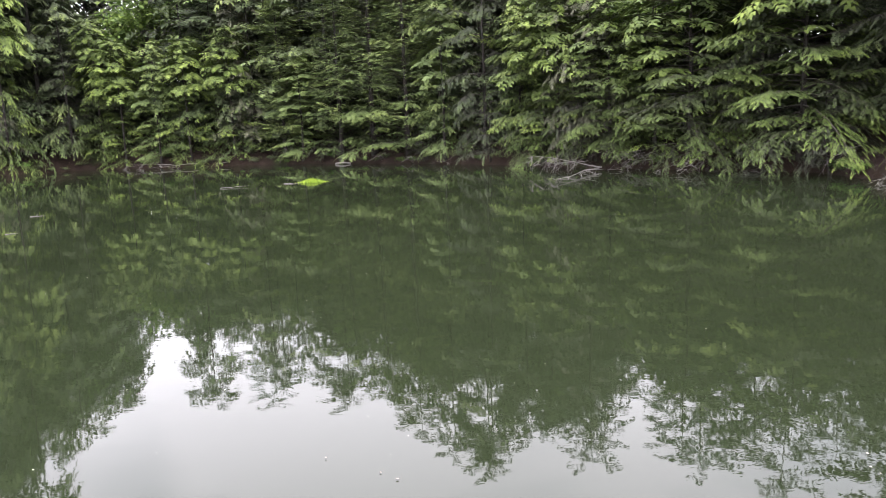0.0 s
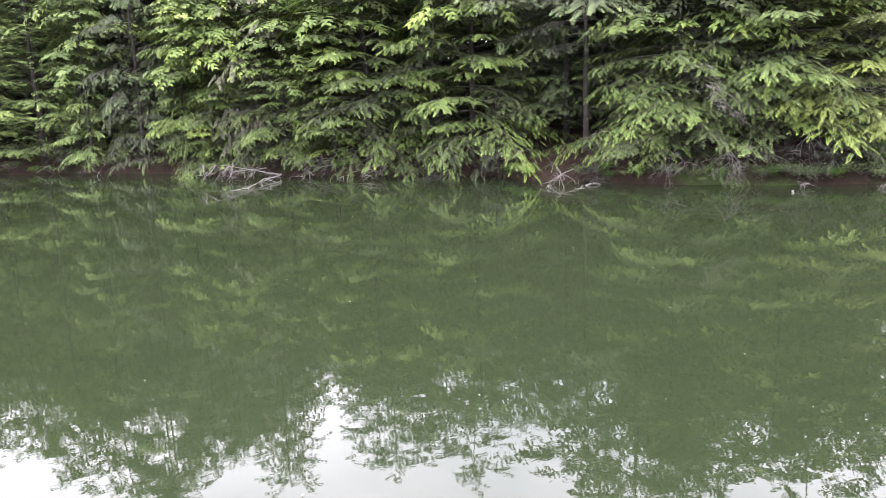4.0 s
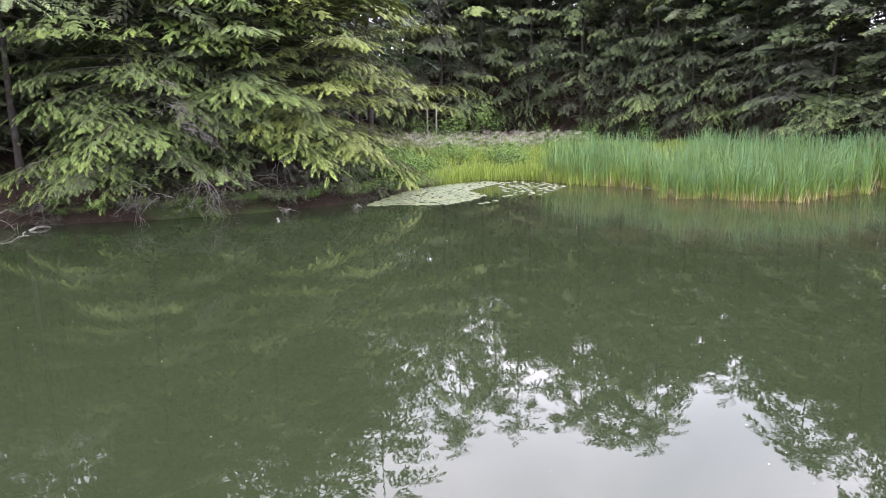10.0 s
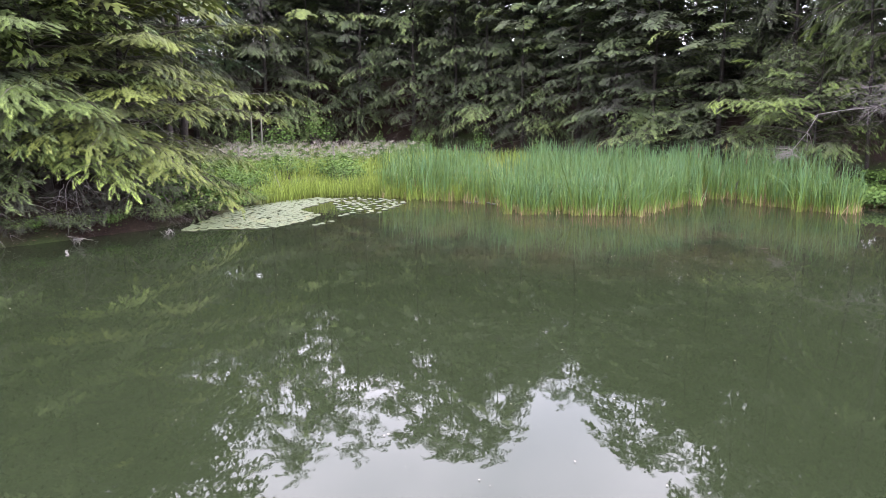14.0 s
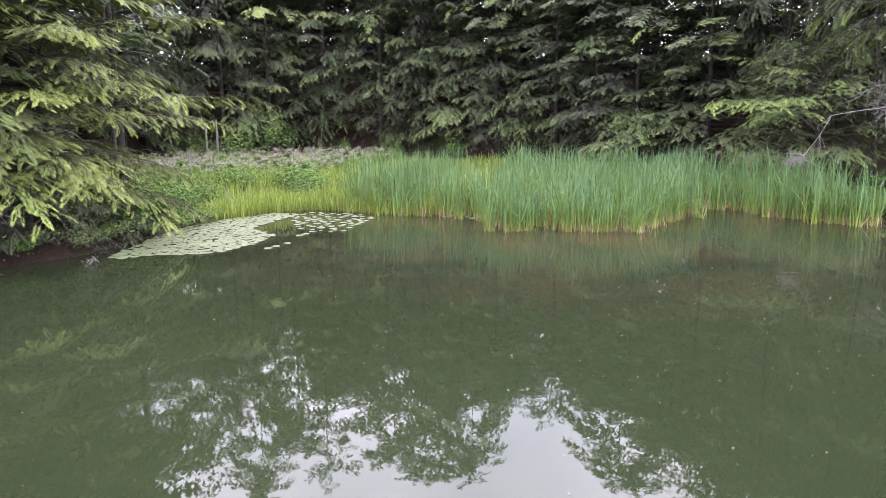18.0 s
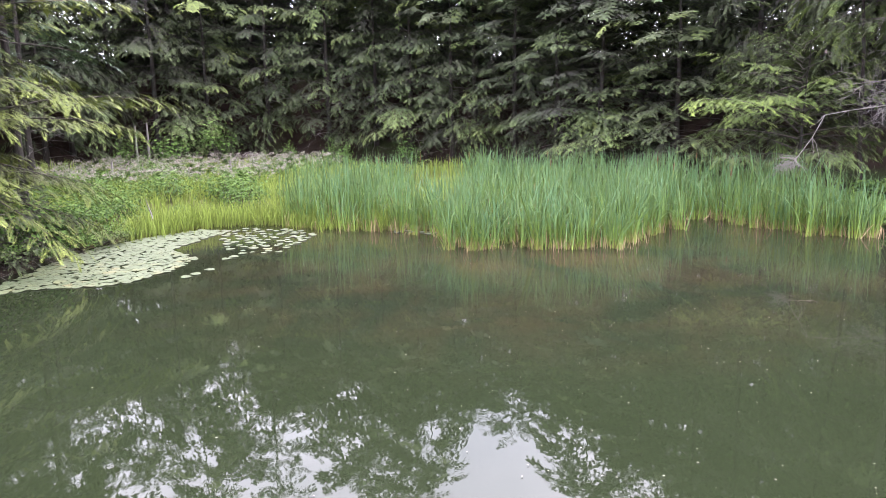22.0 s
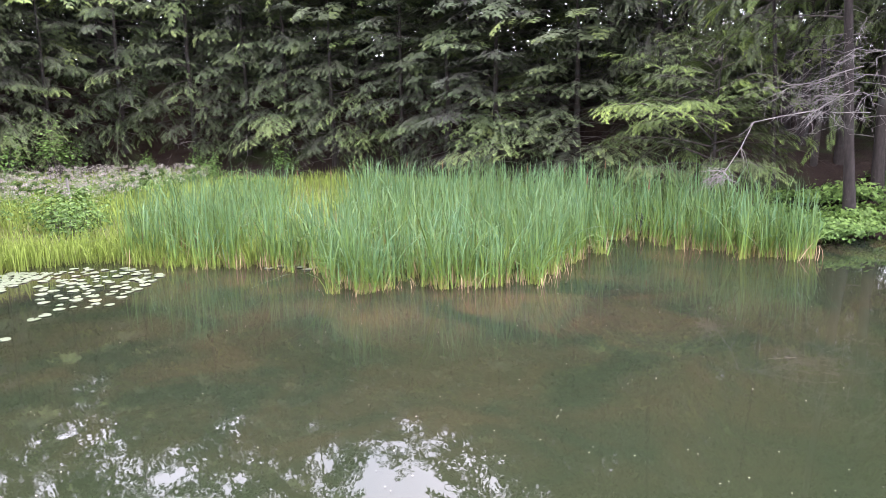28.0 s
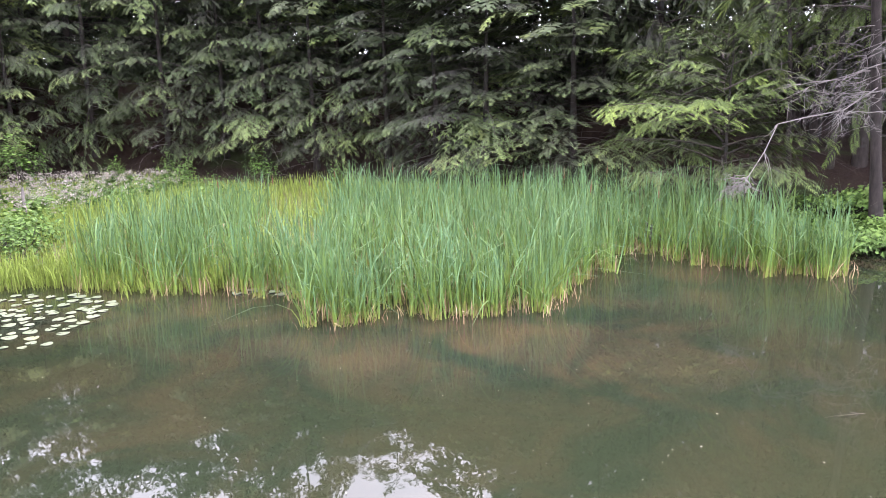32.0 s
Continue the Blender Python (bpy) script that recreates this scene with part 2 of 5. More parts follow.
def fast_mesh(name, V, F, mat, tint=None, smooth=False, attr="tint"):
    """A mesh from numpy arrays of places and faces (all of one size), with a value for each face."""
    me = bpy.data.meshes.new(name)
    V, F = np.asarray(V, np.float32), np.asarray(F, np.int32)
    n, k = F.shape
    me.vertices.add(len(V))
    me.vertices.foreach_set("co", V.ravel())
    me.loops.add(n * k)
    me.loops.foreach_set("vertex_index", F.ravel())
    me.polygons.add(n)
    me.polygons.foreach_set("loop_start", np.arange(0, n * k, k, dtype=np.int32))
    me.update(calc_edges=True)
    if smooth:
        me.polygons.foreach_set("use_smooth", np.ones(n, bool))
    if tint is not None:
        dom = "FACE" if len(tint) == n else "POINT"
        me.attributes.new(attr, "FLOAT", dom).data.foreach_set("value", np.asarray(tint, np.float32))
    me.materials.append(mat)
    return me


def join(*parts):
    V, F, T, o = [], [], [], 0
    for v, f, t in parts:
        V.append(v), F.append(f + o), T.append(t)
        o += len(v)
    return np.concatenate(V), np.concatenate(F), np.concatenate(T)


def leafy(name, vft, mat):
    return fast_mesh(name, vft[0], vft[1], mat, vft[2])


def part(name, data, material, parent, label=""):
    """Links a mesh (or a bmesh) as one part under a thing."""
    if isinstance(data, bmesh.types.BMesh):
        me = bpy.data.meshes.new(name)
        data.to_mesh(me)
        data.free()
        me.materials.append(material)
        data = me
    ob = new(name, data)
    ob.parent = parent
    return tagged(ob, label)


def thing(name, m, label, category, group="", kind=""):
    ob = new(name)
    ob.empty_display_size = 0.1
    ob.matrix_basis = m
    return tagged(ob, label, category, group, kind)


def tubes(paths, sides=6):
    """Tapered tubes along paths of (places, radii): arrays of places and quads."""
    Vs, Fs, off = [], [], 0
    ang = np.arange(sides) * 2 * np.pi / sides
    for P, r in paths:
        P, r = np.asarray(P, float), np.asarray(r, float)
        T = np.gradient(P, axis=0)
        T /= np.linalg.norm(T, axis=1, keepdims=True) + 1e-9
        A = np.cross(T, np.where(np.abs(T[:, 2:3]) < 0.9, [[0, 0, 1.0]], [[1.0, 0, 0]]))
        A /= np.linalg.norm(A, axis=1, keepdims=True) + 1e-9
        B = np.cross(T, A)
        ring = P[:, None] + r[:, None, None] * (np.cos(ang)[None, :, None] * A[:, None] + np.sin(ang)[None, :, None] * B[:, None])
        n = len(P)
        i, j = np.meshgrid(np.arange(n - 1), np.arange(sides), indexing="ij")
        j2 = (j + 1) % sides
        q = np.stack([i * sides + j, i * sides + j2, (i + 1) * sides + j2, (i + 1) * sides + j], -1).reshape(-1, 4)
        Vs.append(ring.reshape(-1, 3))
        Fs.append(q + off)
        off += n * sides
    return np.concatenate(Vs), np.concatenate(Fs)


def unit(a):
    return a / (np.linalg.norm(a, axis=-1, keepdims=True) + 1e-9)


def spray_template(pairs, width, side=0.42):
    """A flat spray of pointed shoots, 1 long: one at the tip and pairs along the axis, a triangle each."""
    qs = []

    def shoot(x, y, ang, ln, w):
        d, s = np.array([math.cos(ang), math.sin(ang)]), np.array([-math.sin(ang), math.cos(ang)])
        o = np.array([x, y])
        for p in (o + d * ln * 0.18 - s * w, o + d * ln, o + d * ln * 0.30 + s * w):
            qs.append((p[0], p[1], -0.26 * p[0] ** 2 - 0.25 * abs(p[1])))

    shoot(0.55, 0.0, 0.0, 0.45, width)
    for i in range(pairs):
        x = 0.02 + 0.76 * i / max(1, pairs - 1)
        ln = side * (1.1 - 0.6 * abs(x - 0.3) / 0.7)
        for sg in (1, -1):
            shoot(x + (0.04 if sg > 0 else 0), 0.0, sg * (0.85 - 0.35 * x), ln, width)
    return np.array(qs)


FINE, MIDDLE, COARSE, SPRIG = spray_template(9, 0.027, 0.22), spray_template(6, 0.038, 0.25), spray_template(4, 0.058, 0.33), spray_template(4, 0.075, 0.40)


def lay(template, O, X, Z, size, tint):
    """Copies of a template of triangles, at places O, along X, with the upper side to Z."""
    X = unit(X)
    Y = unit(np.cross(Z, X))
    Z = np.cross(X, Y)
    T = template[None] * size[:, None, None]
    V = O[:, None] + T[..., 0:1] * X[:, None] + T[..., 1:2] * Y[:, None] + T[..., 2:3] * Z[:, None]
    n, k = len(O), len(template)
    F = np.arange(n * k).reshape(-1, 3)
    c = template.reshape(-1, 3, 3).mean(1)
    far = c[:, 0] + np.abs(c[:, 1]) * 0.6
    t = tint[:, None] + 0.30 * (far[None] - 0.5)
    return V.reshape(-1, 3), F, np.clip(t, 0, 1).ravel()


def bough(rng, base, az, L, rho, sz, up, dr, hollow, wide, hang, loose, face, plates, bright, edge_gain):
    """One flat drooping bough: branchlets to both sides of its axis, each carrying serrated sprays that hang at their tips.
    Returns the sprays (places, directions, upper sides, sizes, tints) and the limb."""
    h = np.array([math.cos(az), math.sin(az), 0])
    lat = np.array([-h[1], h[0], 0])
    bend = rng.normal(0, 0.12)

    def along(s):
        s = np.asarray(s)[:, None]
        return base + h * L * s + lat * L * bend * s ** 2 + np.array([0, 0, 1.0]) * L * (up * s - dr * s ** 2)

    nb = max(4, int(L * (1 - hollow * 0.6) * rho + 1))
    s = hollow + (1 - hollow) * (np.arange(nb) + rng.random(nb)) / nb
    sg = np.where((np.arange(nb) + rng.integers(2)) % 2 == 0, 1.0, -1.0)
    w = wide * L * (1.10 - s) ** 0.65 * np.clip((s - hollow * 0.6) / 0.25, 0.3, 1) * rng.uniform(0.6, 1.15, nb)
    m = np.maximum(1, np.ceil(w / (sz * 0.52))).astype(int)
    k = np.repeat(np.arange(nb), m)
    j = np.concatenate([np.arange(v) for v in m])
    f = (j + 0.55 + 0.45 * (j == m[k] - 1)) / m[k] - 0.25 / m[k]
    P = along(s)
    tang = unit(along(s + 0.02) - P)
    ang = 1.0 - 0.45 * s + rng.normal(0, 0.22, nb)
    D = unit(tang * np.cos(ang)[:, None] + lat * (sg * np.sin(ang))[:, None])
    sag = hang * 0.55
    O = P[k] + D[k] * (f * w[k])[:, None]
    O[:, 2] -= sag * (f * w[k]) ** 2 / (w[k] + 0.3)
    b = np.where(j == m[k] - 1, 0.0, np.where(j % 2 == 0, 0.65, -0.65)) + rng.normal(0, 0.28, len(k))
    E = unit(np.cross(np.array([0, 0, 1.0]), D))
    X = D[k] * np.cos(b)[:, None] + E[k] * np.sin(b)[:, None]
    X[:, 2] -= 0.05 + hang * (0.2 + 0.8 * np.maximum(s[k], f)) * rng.uniform(0.3, 1.25, len(k))
    # sprays straight along the axis, and one past the tip
    q = np.concatenate([np.linspace(hollow + 0.1, 0.98, max(3, nb // 2)), [0.99]])
    A = unit(along(q + 0.02) - along(q)) + rng.normal(0, 0.2, (len(q), 3))
    A[:, 2] -= hang * q * 0.7
    O, X = np.concatenate([O, along(q)]), np.concatenate([X, A])
    far = np.concatenate([np.maximum(s[k], f * 0.9), q])
    n = len(O)
    O[:, 2] += rng.normal(0, 0.015 + 0.012 * L, n)
    Z = np.tile([0, 0, 1.0], (n, 1)) + rng.normal(0, loose if not plates else 0.1, (n, 3)) + h * (face if not plates else 0.1)
    S = sz * rng.uniform(0.55, 1.3, n) * (0.7 + 0.3 * min(1, L / 1.5))
    # inner sprays tinted darker: dead inner growth plus shade painted into the crown
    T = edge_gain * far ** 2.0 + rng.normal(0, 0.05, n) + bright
    ss = np.linspace(0, 1, 5)
    return (O, X, Z, S, T), (along(ss), (0.005 + 0.008 * L) * (1 - 0.9 * ss))


def crown_boughs(seed, H, R, z0, boughs, dense, size, droop=0.35, rise=0.1, full=0.75, hollow=0.2, lean=(0.0, 0.0), plates=False, side=None, top=(30, 2.4, 0.9), zs=8.5, wide=0.44, low=0.72, face=0.30, loose=0.22, dull=0.0, gleam=0.3, hang=0.55):
    """The boughs of a conifer: dense with small sprays below zs metres, with fewer and larger ones above.
    side: (azimuth, gain) lengthens the boughs on that side. dense: branchlets for each metre of bough."""
    rng = np.random.default_rng(seed)
    zs = min(zs, H)
    plan = [(z0 + (zs - z0) * (i + rng.random()) / boughs, dense, size, 0) for i in range(boughs)]
    plan += [(zs + (H - zs) * ((i + rng.random()) / top[0]) * 0.985, top[1], top[2], 1) for i in range(top[0] if H > zs else 0)]
    lower, upper = [], []
    for i, (z, rho, sz, high) in enumerate(plan):
        u = (z - z0) / (H - z0)
        az = i * 2.39996 + rng.normal(0, 0.35)
        L = R * ((1 - u) ** full) * (low + (1 - low) * min(1, u / 0.15)) * rng.uniform(0.55, 1.15) + 0.15
        if side:
            L *= 1 + side[1] * max(0, math.cos(az - side[0])) ** 2 * (1 - u)
        star = rng.random() < 0.20
        L *= 1.2 if star and u < 0.8 else 1.0
        up = rise + 0.45 * u + rng.normal(0, 0.17)
        dr = droop * rng.uniform(0.6, 1.4) * (1 - 0.5 * u)
        base = np.array([lean[0] * z / H, lean[1] * z / H, z])
        # gleam lightens the longer boughs, dull darkens the whole tree
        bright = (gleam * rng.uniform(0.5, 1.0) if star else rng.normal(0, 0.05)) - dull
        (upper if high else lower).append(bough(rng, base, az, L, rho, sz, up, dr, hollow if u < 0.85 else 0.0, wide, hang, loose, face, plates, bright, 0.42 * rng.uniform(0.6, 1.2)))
    return lower, upper


def spray_mesh(rows, template):
    return lay(template, *(np.concatenate([r[0][i] for r in rows]) for i in range(5)))


def trunk_path(H, r, lean=(0, 0), seed=0, n=10, wob=0.03):
    rng = np.random.default_rng(seed + 99)
    z = np.linspace(-0.5, H, n)
    w = np.cumsum(rng.normal(0, wob, (n, 2)), axis=0)
    P = np.stack([lean[0] * z / H + w[:, 0], lean[1] * z / H + w[:, 1], z], 1)
    rr = r * (1 - 0.93 * np.clip(z / H, 0, 1)) * (1 + 0.5 * np.exp(-np.clip(z, 0, 9) * 3))
    return P, rr


def bare_bough(rng, base, a, ln, droop=0.2, forks=5, r0=0.02, up=0.12):
    """The paths of one dead, leafless bough with forks and twigs."""
    paths = []
    s = np.linspace(0, 1, 7)
    h, lat = np.array([math.cos(a), math.sin(a), 0]), np.array([-math.sin(a), math.cos(a), 0])
    wob = np.cumsum(rng.normal(0, 0.035, 7)) * ln
    P = np.array(base, float) + np.outer(s * ln, h) + np.outer(wob, lat)
    P[:, 2] += ln * (up * s - droop * s ** 2) + np.cumsum(rng.normal(0, 0.012, 7)) * ln
    paths.append((P, r0 * (1.08 - s)))
    for f in range(forks):
        k = rng.integers(2, 7)
        d = unit(h * rng.uniform(0.2, 1) + lat * rng.normal(0, 0.9) + np.array([0, 0, rng.normal(-0.25, 0.4)]))
        l2 = ln * rng.uniform(0.12, 0.42)
        q = np.linspace(0, 1, 5)
        Q = P[k] + np.outer(q * l2, d) + np.cumsum(rng.normal(0, 0.03, (5, 3)), axis=0) * l2
        Q[0] = P[k]
        Q[:, 2] -= 0.25 * l2 * q ** 2
        paths.append((Q, r0 * 0.5 * (1.05 - q)))
        for g in range(3):
            d2 = unit(d + rng.normal(0, 0.8, 3))
            Q2 = Q[rng.integers(1, 5)] + np.outer(np.linspace(0, 1, 3) * l2 * 0.45, d2)
            paths.append((Q2, r0 * 0.28 * np.array([1.0, 0.7, 0.3])))
    return paths


def dead_boughs(ob, rng, n, z0, z1, ln, droop=0.3, forks=5, r0=0.016, az=None, mat=None, label="bare grey dead bough"):
    for i in range(n):
        a = rng.uniform(0, 2 * math.pi) if az is None else az + rng.normal(0, 0.5)
        ps = bare_bough(rng, (0, 0, rng.uniform(z0, z1)), a, ln * rng.uniform(0.5, 1.1), droop * rng.uniform(0.5, 1.4), forks, r0 * rng.uniform(0.7, 1.2), rng.uniform(-0.25, 0.3))
        part("dead_bough", fast_mesh("dead_bough", *tubes(ps, 4), mat or DEAD, smooth=True), None, ob, label)


def broadleaf(name, label, seed, H, R, zc, clumps, per, size, leaf, bark, r=0.1):
    """A broad-leaved tree: a forking trunk and a crown of leaf clumps."""
    rng = np.random.default_rng(seed)
    ob = thing(name, Matrix(), label, "tree")
    part("trunk", fast_mesh("trunk", *tubes([trunk_path(H * 0.85, r, (0, 0), seed)], 8), bark, smooth=True), None, ob)
    paths, P, N = [], [], []
    for i in range(clumps):
        a, e = i * 2.4 + rng.normal(0, 0.4), rng.uniform(-0.5, 1.0)
        q = R * rng.uniform(0.35, 1.0)
        c = np.array([math.cos(a) * q, math.sin(a) * q, zc + e * (H - zc) * 0.8 * (1 - 0.5 * q / R)])
        s = np.linspace(0, 1, 5)[:, None]
        b = np.array([0, 0, max(0.5, c[2] - q * 0.9)])
        paths.append((b + (c - b) * s + np.array([0, 0, -0.15 * q]) * (s * (1 - s)) * 4, 0.03 * (1.1 - s[:, 0])))
        p = c + rng.normal(0, 1, (per, 3)) * np.array([0.45, 0.45, 0.20]) * R * 0.42
        P.append(p)
        N.append(unit(unit(p - c) * 0.4 + rng.normal(0, 0.4, (per, 3)) + [0, 0, 0.9]))
    P, N = np.concatenate(P), np.concatenate(N)
    S = size * rng.uniform(0.6, 1.3, len(P))
    X = unit(np.cross(N, rng.normal(0, 1, P.shape)))
    Y = unit(np.cross(N, X))
    V = np.stack([P, P + X * S[:, None] * 0.5 - Y * S[:, None] * 0.36, P + X * S[:, None], P + X * S[:, None] * 0.5 + Y * S[:, None] * 0.36], 1).reshape(-1, 3)
    tagged(part("branchwork", fast_mesh("branchwork", *tubes(paths, 4), TWIG, smooth=True), None, ob), kind="stuff")
    part("crown", fast_mesh("crown", V, np.arange(len(V)).reshape(-1, 4), leaf, np.clip(0.45 + rng.normal(0, 0.15, len(P)), 0, 1)), None, ob)
    return ob


def twig_tuft(rng, n, ln, hang=0.5):
    """The paths of a tangle of forked dead boughs that fan out and hang."""
    paths = []
    for i in range(max(4, n // 5)):
        base = rng.normal(0, 0.06, 3)
        paths += bare_bough(rng, base, rng.normal(0, 0.7), ln * rng.uniform(0.55, 1.15), hang * rng.uniform(0.4, 1.3), 6, rng.uniform(0.006, 0.011), rng.uniform(-0.2, 0.35))
    return paths


def conifer(name, label, seed, H, R, z0, boughs, dense, template, size, leaf, bark=None, r=0.18, dead=0, category="tree", bare=False, split=False, wob=0.03, **kw):
    """A conifer as a thing with its trunk, boughs and crown, standing at the origin until it is moved. split: each lower bough is a part with its limb."""
    lean = kw.get("lean", (0, 0))
    ob = thing(name, Matrix(), label, category)
    part("trunk", fast_mesh("trunk", *tubes([trunk_path(H, r, lean, seed, wob=wob)], 9), bark or BARK, smooth=True), None, ob)
    lower, upper = crown_boughs(seed, H, R, z0, boughs, dense, size, **kw)
    if split:
        for row in lower:
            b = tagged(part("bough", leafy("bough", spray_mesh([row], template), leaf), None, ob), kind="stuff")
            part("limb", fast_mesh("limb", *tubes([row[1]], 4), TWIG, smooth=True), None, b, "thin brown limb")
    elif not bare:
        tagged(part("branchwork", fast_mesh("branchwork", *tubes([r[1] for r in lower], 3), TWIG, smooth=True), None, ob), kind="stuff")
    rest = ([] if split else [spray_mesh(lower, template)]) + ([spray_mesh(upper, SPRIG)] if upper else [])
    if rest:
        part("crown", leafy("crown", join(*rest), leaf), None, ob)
    if split and upper:
        tagged(part("branchwork", fast_mesh("branchwork", *tubes([r[1] for r in upper], 3), TWIG, smooth=True), None, ob), kind="stuff")
    if dead:
        dead_boughs(ob, np.random.default_rng(seed + 5), dead, 0.5, max(z0, 1.0) + 3.0, R * 0.85)
    return ob


# ---- plan of the pond ----
SHORE = np.array([(-60, 36), (-40, 41), (-30, 44), (-22.8, 45.4), (-19.7, 48.2), (-13.8, 45.8), (-7.4, 44), (-2.6, 41), (1.3, 37.7), (4.9, 33.2), (6.9, 29.6),
                  (8.9, 27.5), (11.3, 24.8), (13.0, 22.6), (12.9, 20.6), (14.0, 18.5), (15.0, 16.6), (16.4, 14.9), (18.3, 13.4), (20.0, 12.9), (22.6, 12.5),
                  (24.2, 11.4), (24.5, 10.0), (23.8, 8.8), (23.3, 7.1), (23.0, 5.6), (23.2, 3.0), (24.2, 0.8), (24.6, -0.4), (23.4, -1.4), (22.6, -2.8),
                  (22.8, -3.9), (23.0, -5.5), (22.0, -11), (14, -21), (-4, -26), (-30, -24), (-60, -16)])
MARSH = np.array([(21.8, 12.9), (24.2, 11.2), (24.4, 9.9), (23.3, 7.1), (20.6, 5.9), (20.4, 2.7), (24, 0.4), (21.2, -0.6), (21.2, -2.9), (24, -3.0),
                  (28.5, -1.5), (32.5, 1.5), (37, 6), (40, 11), (41, 18), (37, 23), (30, 23), (25, 18.5)])


def inside(P, poly):
    x, y = P[:, 0], P[:, 1]
    c = np.zeros(len(P), bool)
    for a, b in zip(poly, np.roll(poly, -1, 0)):
        hit = (a[1] > y) != (b[1] > y)
        c ^= hit & (x < (b[0] - a[0]) * (y - a[1]) / (b[1] - a[1] + 1e-12) + a[0])
    return c


def reach(P, line):
    d = np.full(len(P), 1e9)
    for a, b in zip(line[:-1], line[1:]):
        ab = b - a
        t = np.clip(((P - a) @ ab) / (ab @ ab), 0, 1)
        d = np.minimum(d, np.linalg.norm(P - a - t[:, None] * ab, axis=1))
    return d


def wave(P, f, seed):
    """Smooth uneven relief, about -1 to 1."""
    rng = np.random.default_rng(seed)
    s = 0
    for k in range(6):
        a, g = rng.uniform(0, 2 * math.pi), f * rng.uniform(0.6, 1.9)
        s = s + np.sin((P[:, 0] * math.cos(a) + P[:, 1] * math.sin(a)) * g + rng.uniform(0, 7))
    return s / 3.2


LOOP = np.vstack([SHORE, SHORE[:1]])


def land(P):
    """The ground's height at places P."""
    P = np.asarray(P, float).reshape(-1, 2)
    wet, d, m = inside(P, SHORE), reach(P, LOOP), inside(P, MARSH)
    dm = np.where(m, 0, reach(P, np.vstack([MARSH, MARSH[:1]])))
    bank = 0.55 * (1 - np.exp(-d / 0.35)) + 0.24 * np.maximum(d - 0.6, 0) * np.exp(-np.maximum(d, 0) / 70) + 0.12 * wave(P, 1.3, 1) * np.minimum(d, 1)
    flat = 0.08 + 0.05 * wave(P, 1.1, 2)
    k = np.clip(dm / 4.0, 0, 1)
    k = k * k * (3 - 2 * k)
    dry = flat * (1 - k) + np.minimum(bank, 0.3 * dm + 0.2) * k
    dry = np.where(P[:, 1] < -2.2, np.minimum(bank, 0.12 + 0.33 * np.maximum(d, 0)) * k + flat * (1 - k), dry)
    return np.where(wet, -np.minimum(0.1 + 0.55 * d, 1.6), np.where(m | (k < 1), dry, bank))


def ground_at(x, y):
    return float(land([(x, y)])[0])


def spread(a, b, step, far):
    core = np.arange(a, b + step / 2, step)
    g = [12, 30, 70, 160, 400, 1000, far]
    return np.concatenate([[a - v for v in reversed(g)], core, [b + v for v in g]])


def sheet(xs, ys):
    X, Y = np.meshgrid(xs, ys, indexing="ij")
    n, m = X.shape
    i, j = np.meshgrid(np.arange(n - 1), np.arange(m - 1), indexing="ij")
    F = np.stack([i * m + j, (i + 1) * m + j, (i + 1) * m + j + 1, i * m + j + 1], -1).reshape(-1, 4)
    return np.stack([X.ravel(), Y.ravel()], 1), F


xs, ys = spread(-46, 62, 0.8, 2500), spread(-30, 66, 0.8, 2500)
xs = np.sort(np.concatenate([xs[(xs < 2) | (xs > 26)], np.arange(2, 26, 0.3)]))
ys = np.sort(np.concatenate([ys[(ys < -6) | (ys > 33)], np.arange(-6, 33, 0.3)]))
P2, F2 = sheet(xs, ys)
hz = land(P2)
mk = np.clip(1 - reach(P2, np.vstack([MARSH, MARSH[:1]])) / 1.5, 0, 1)
mk = np.where(inside(P2, MARSH), 1, mk)
ground = new("ground", fast_mesh("ground", np.c_[P2, hz], F2, FLOOR, mk, True, "marsh"))
tagged(ground, "brown forest floor with leaf litter sloping into the pond", "ground", kind="structure")

P2, F2 = sheet(np.arange(-62, 27.1, 1.0), np.arange(-28, 50.1, 1.0))
sh = np.clip(1 - (reach(P2, np.array([(24.5, 10.5), (22.5, 6.5), (20.8, 5.5), (20.8, 3), (23, 0), (21.6, -2), (22.8, -4), (22.8, -9)])) - 1.2) / 5.5, 0, 1)
sh = np.clip(sh * (0.75 + 0.45 * wave(P2, 0.9, 4)), 0, 1)
water = new("water", fast_mesh("water", np.c_[P2, np.zeros(len(P2))], F2, WATER, sh, True, "shallow"))
tagged(water, "still murky green pond water reflecting trees and sky", "water", kind="structure")

# ---- trees ----
STOCK = {}


def plant(kind, x, y, turn=0.0, s=1.0, sz=None, group="", label="", sink=0.1):
    """Stands a tree of a kind at x, y: the first takes the stock tree itself, the others are copies."""
    ob, used = STOCK[kind]
    m = pose(x, y, ground_at(x, y) - sink, 0, 0, turn) @ Matrix.Diagonal((s, s, sz or s, 1))
    if used:
        ob = copy_thing(ob, m)
    else:
        ob.matrix_basis = m
        STOCK[kind][1] = True
    return tagged(ob, label, group=group)


def stock(kind, ob):
    STOCK[kind] = [ob, False]


HEIGHTS = {**{f"far{i}": 17.5 + 1.2 * (i % 3) for i in range(4)}, **{f"edge{i}": 17.5 + 1.2 * (i % 3) for i in range(4)}, **{f"back{i}": 17.5 + 1.5 * (i % 3) for i in range(4)}, **{f"bank{i}": 17.5 + 1.2 * (i % 3) for i in range(3)}, "pine0": 20.5, "pine1": 20.5}


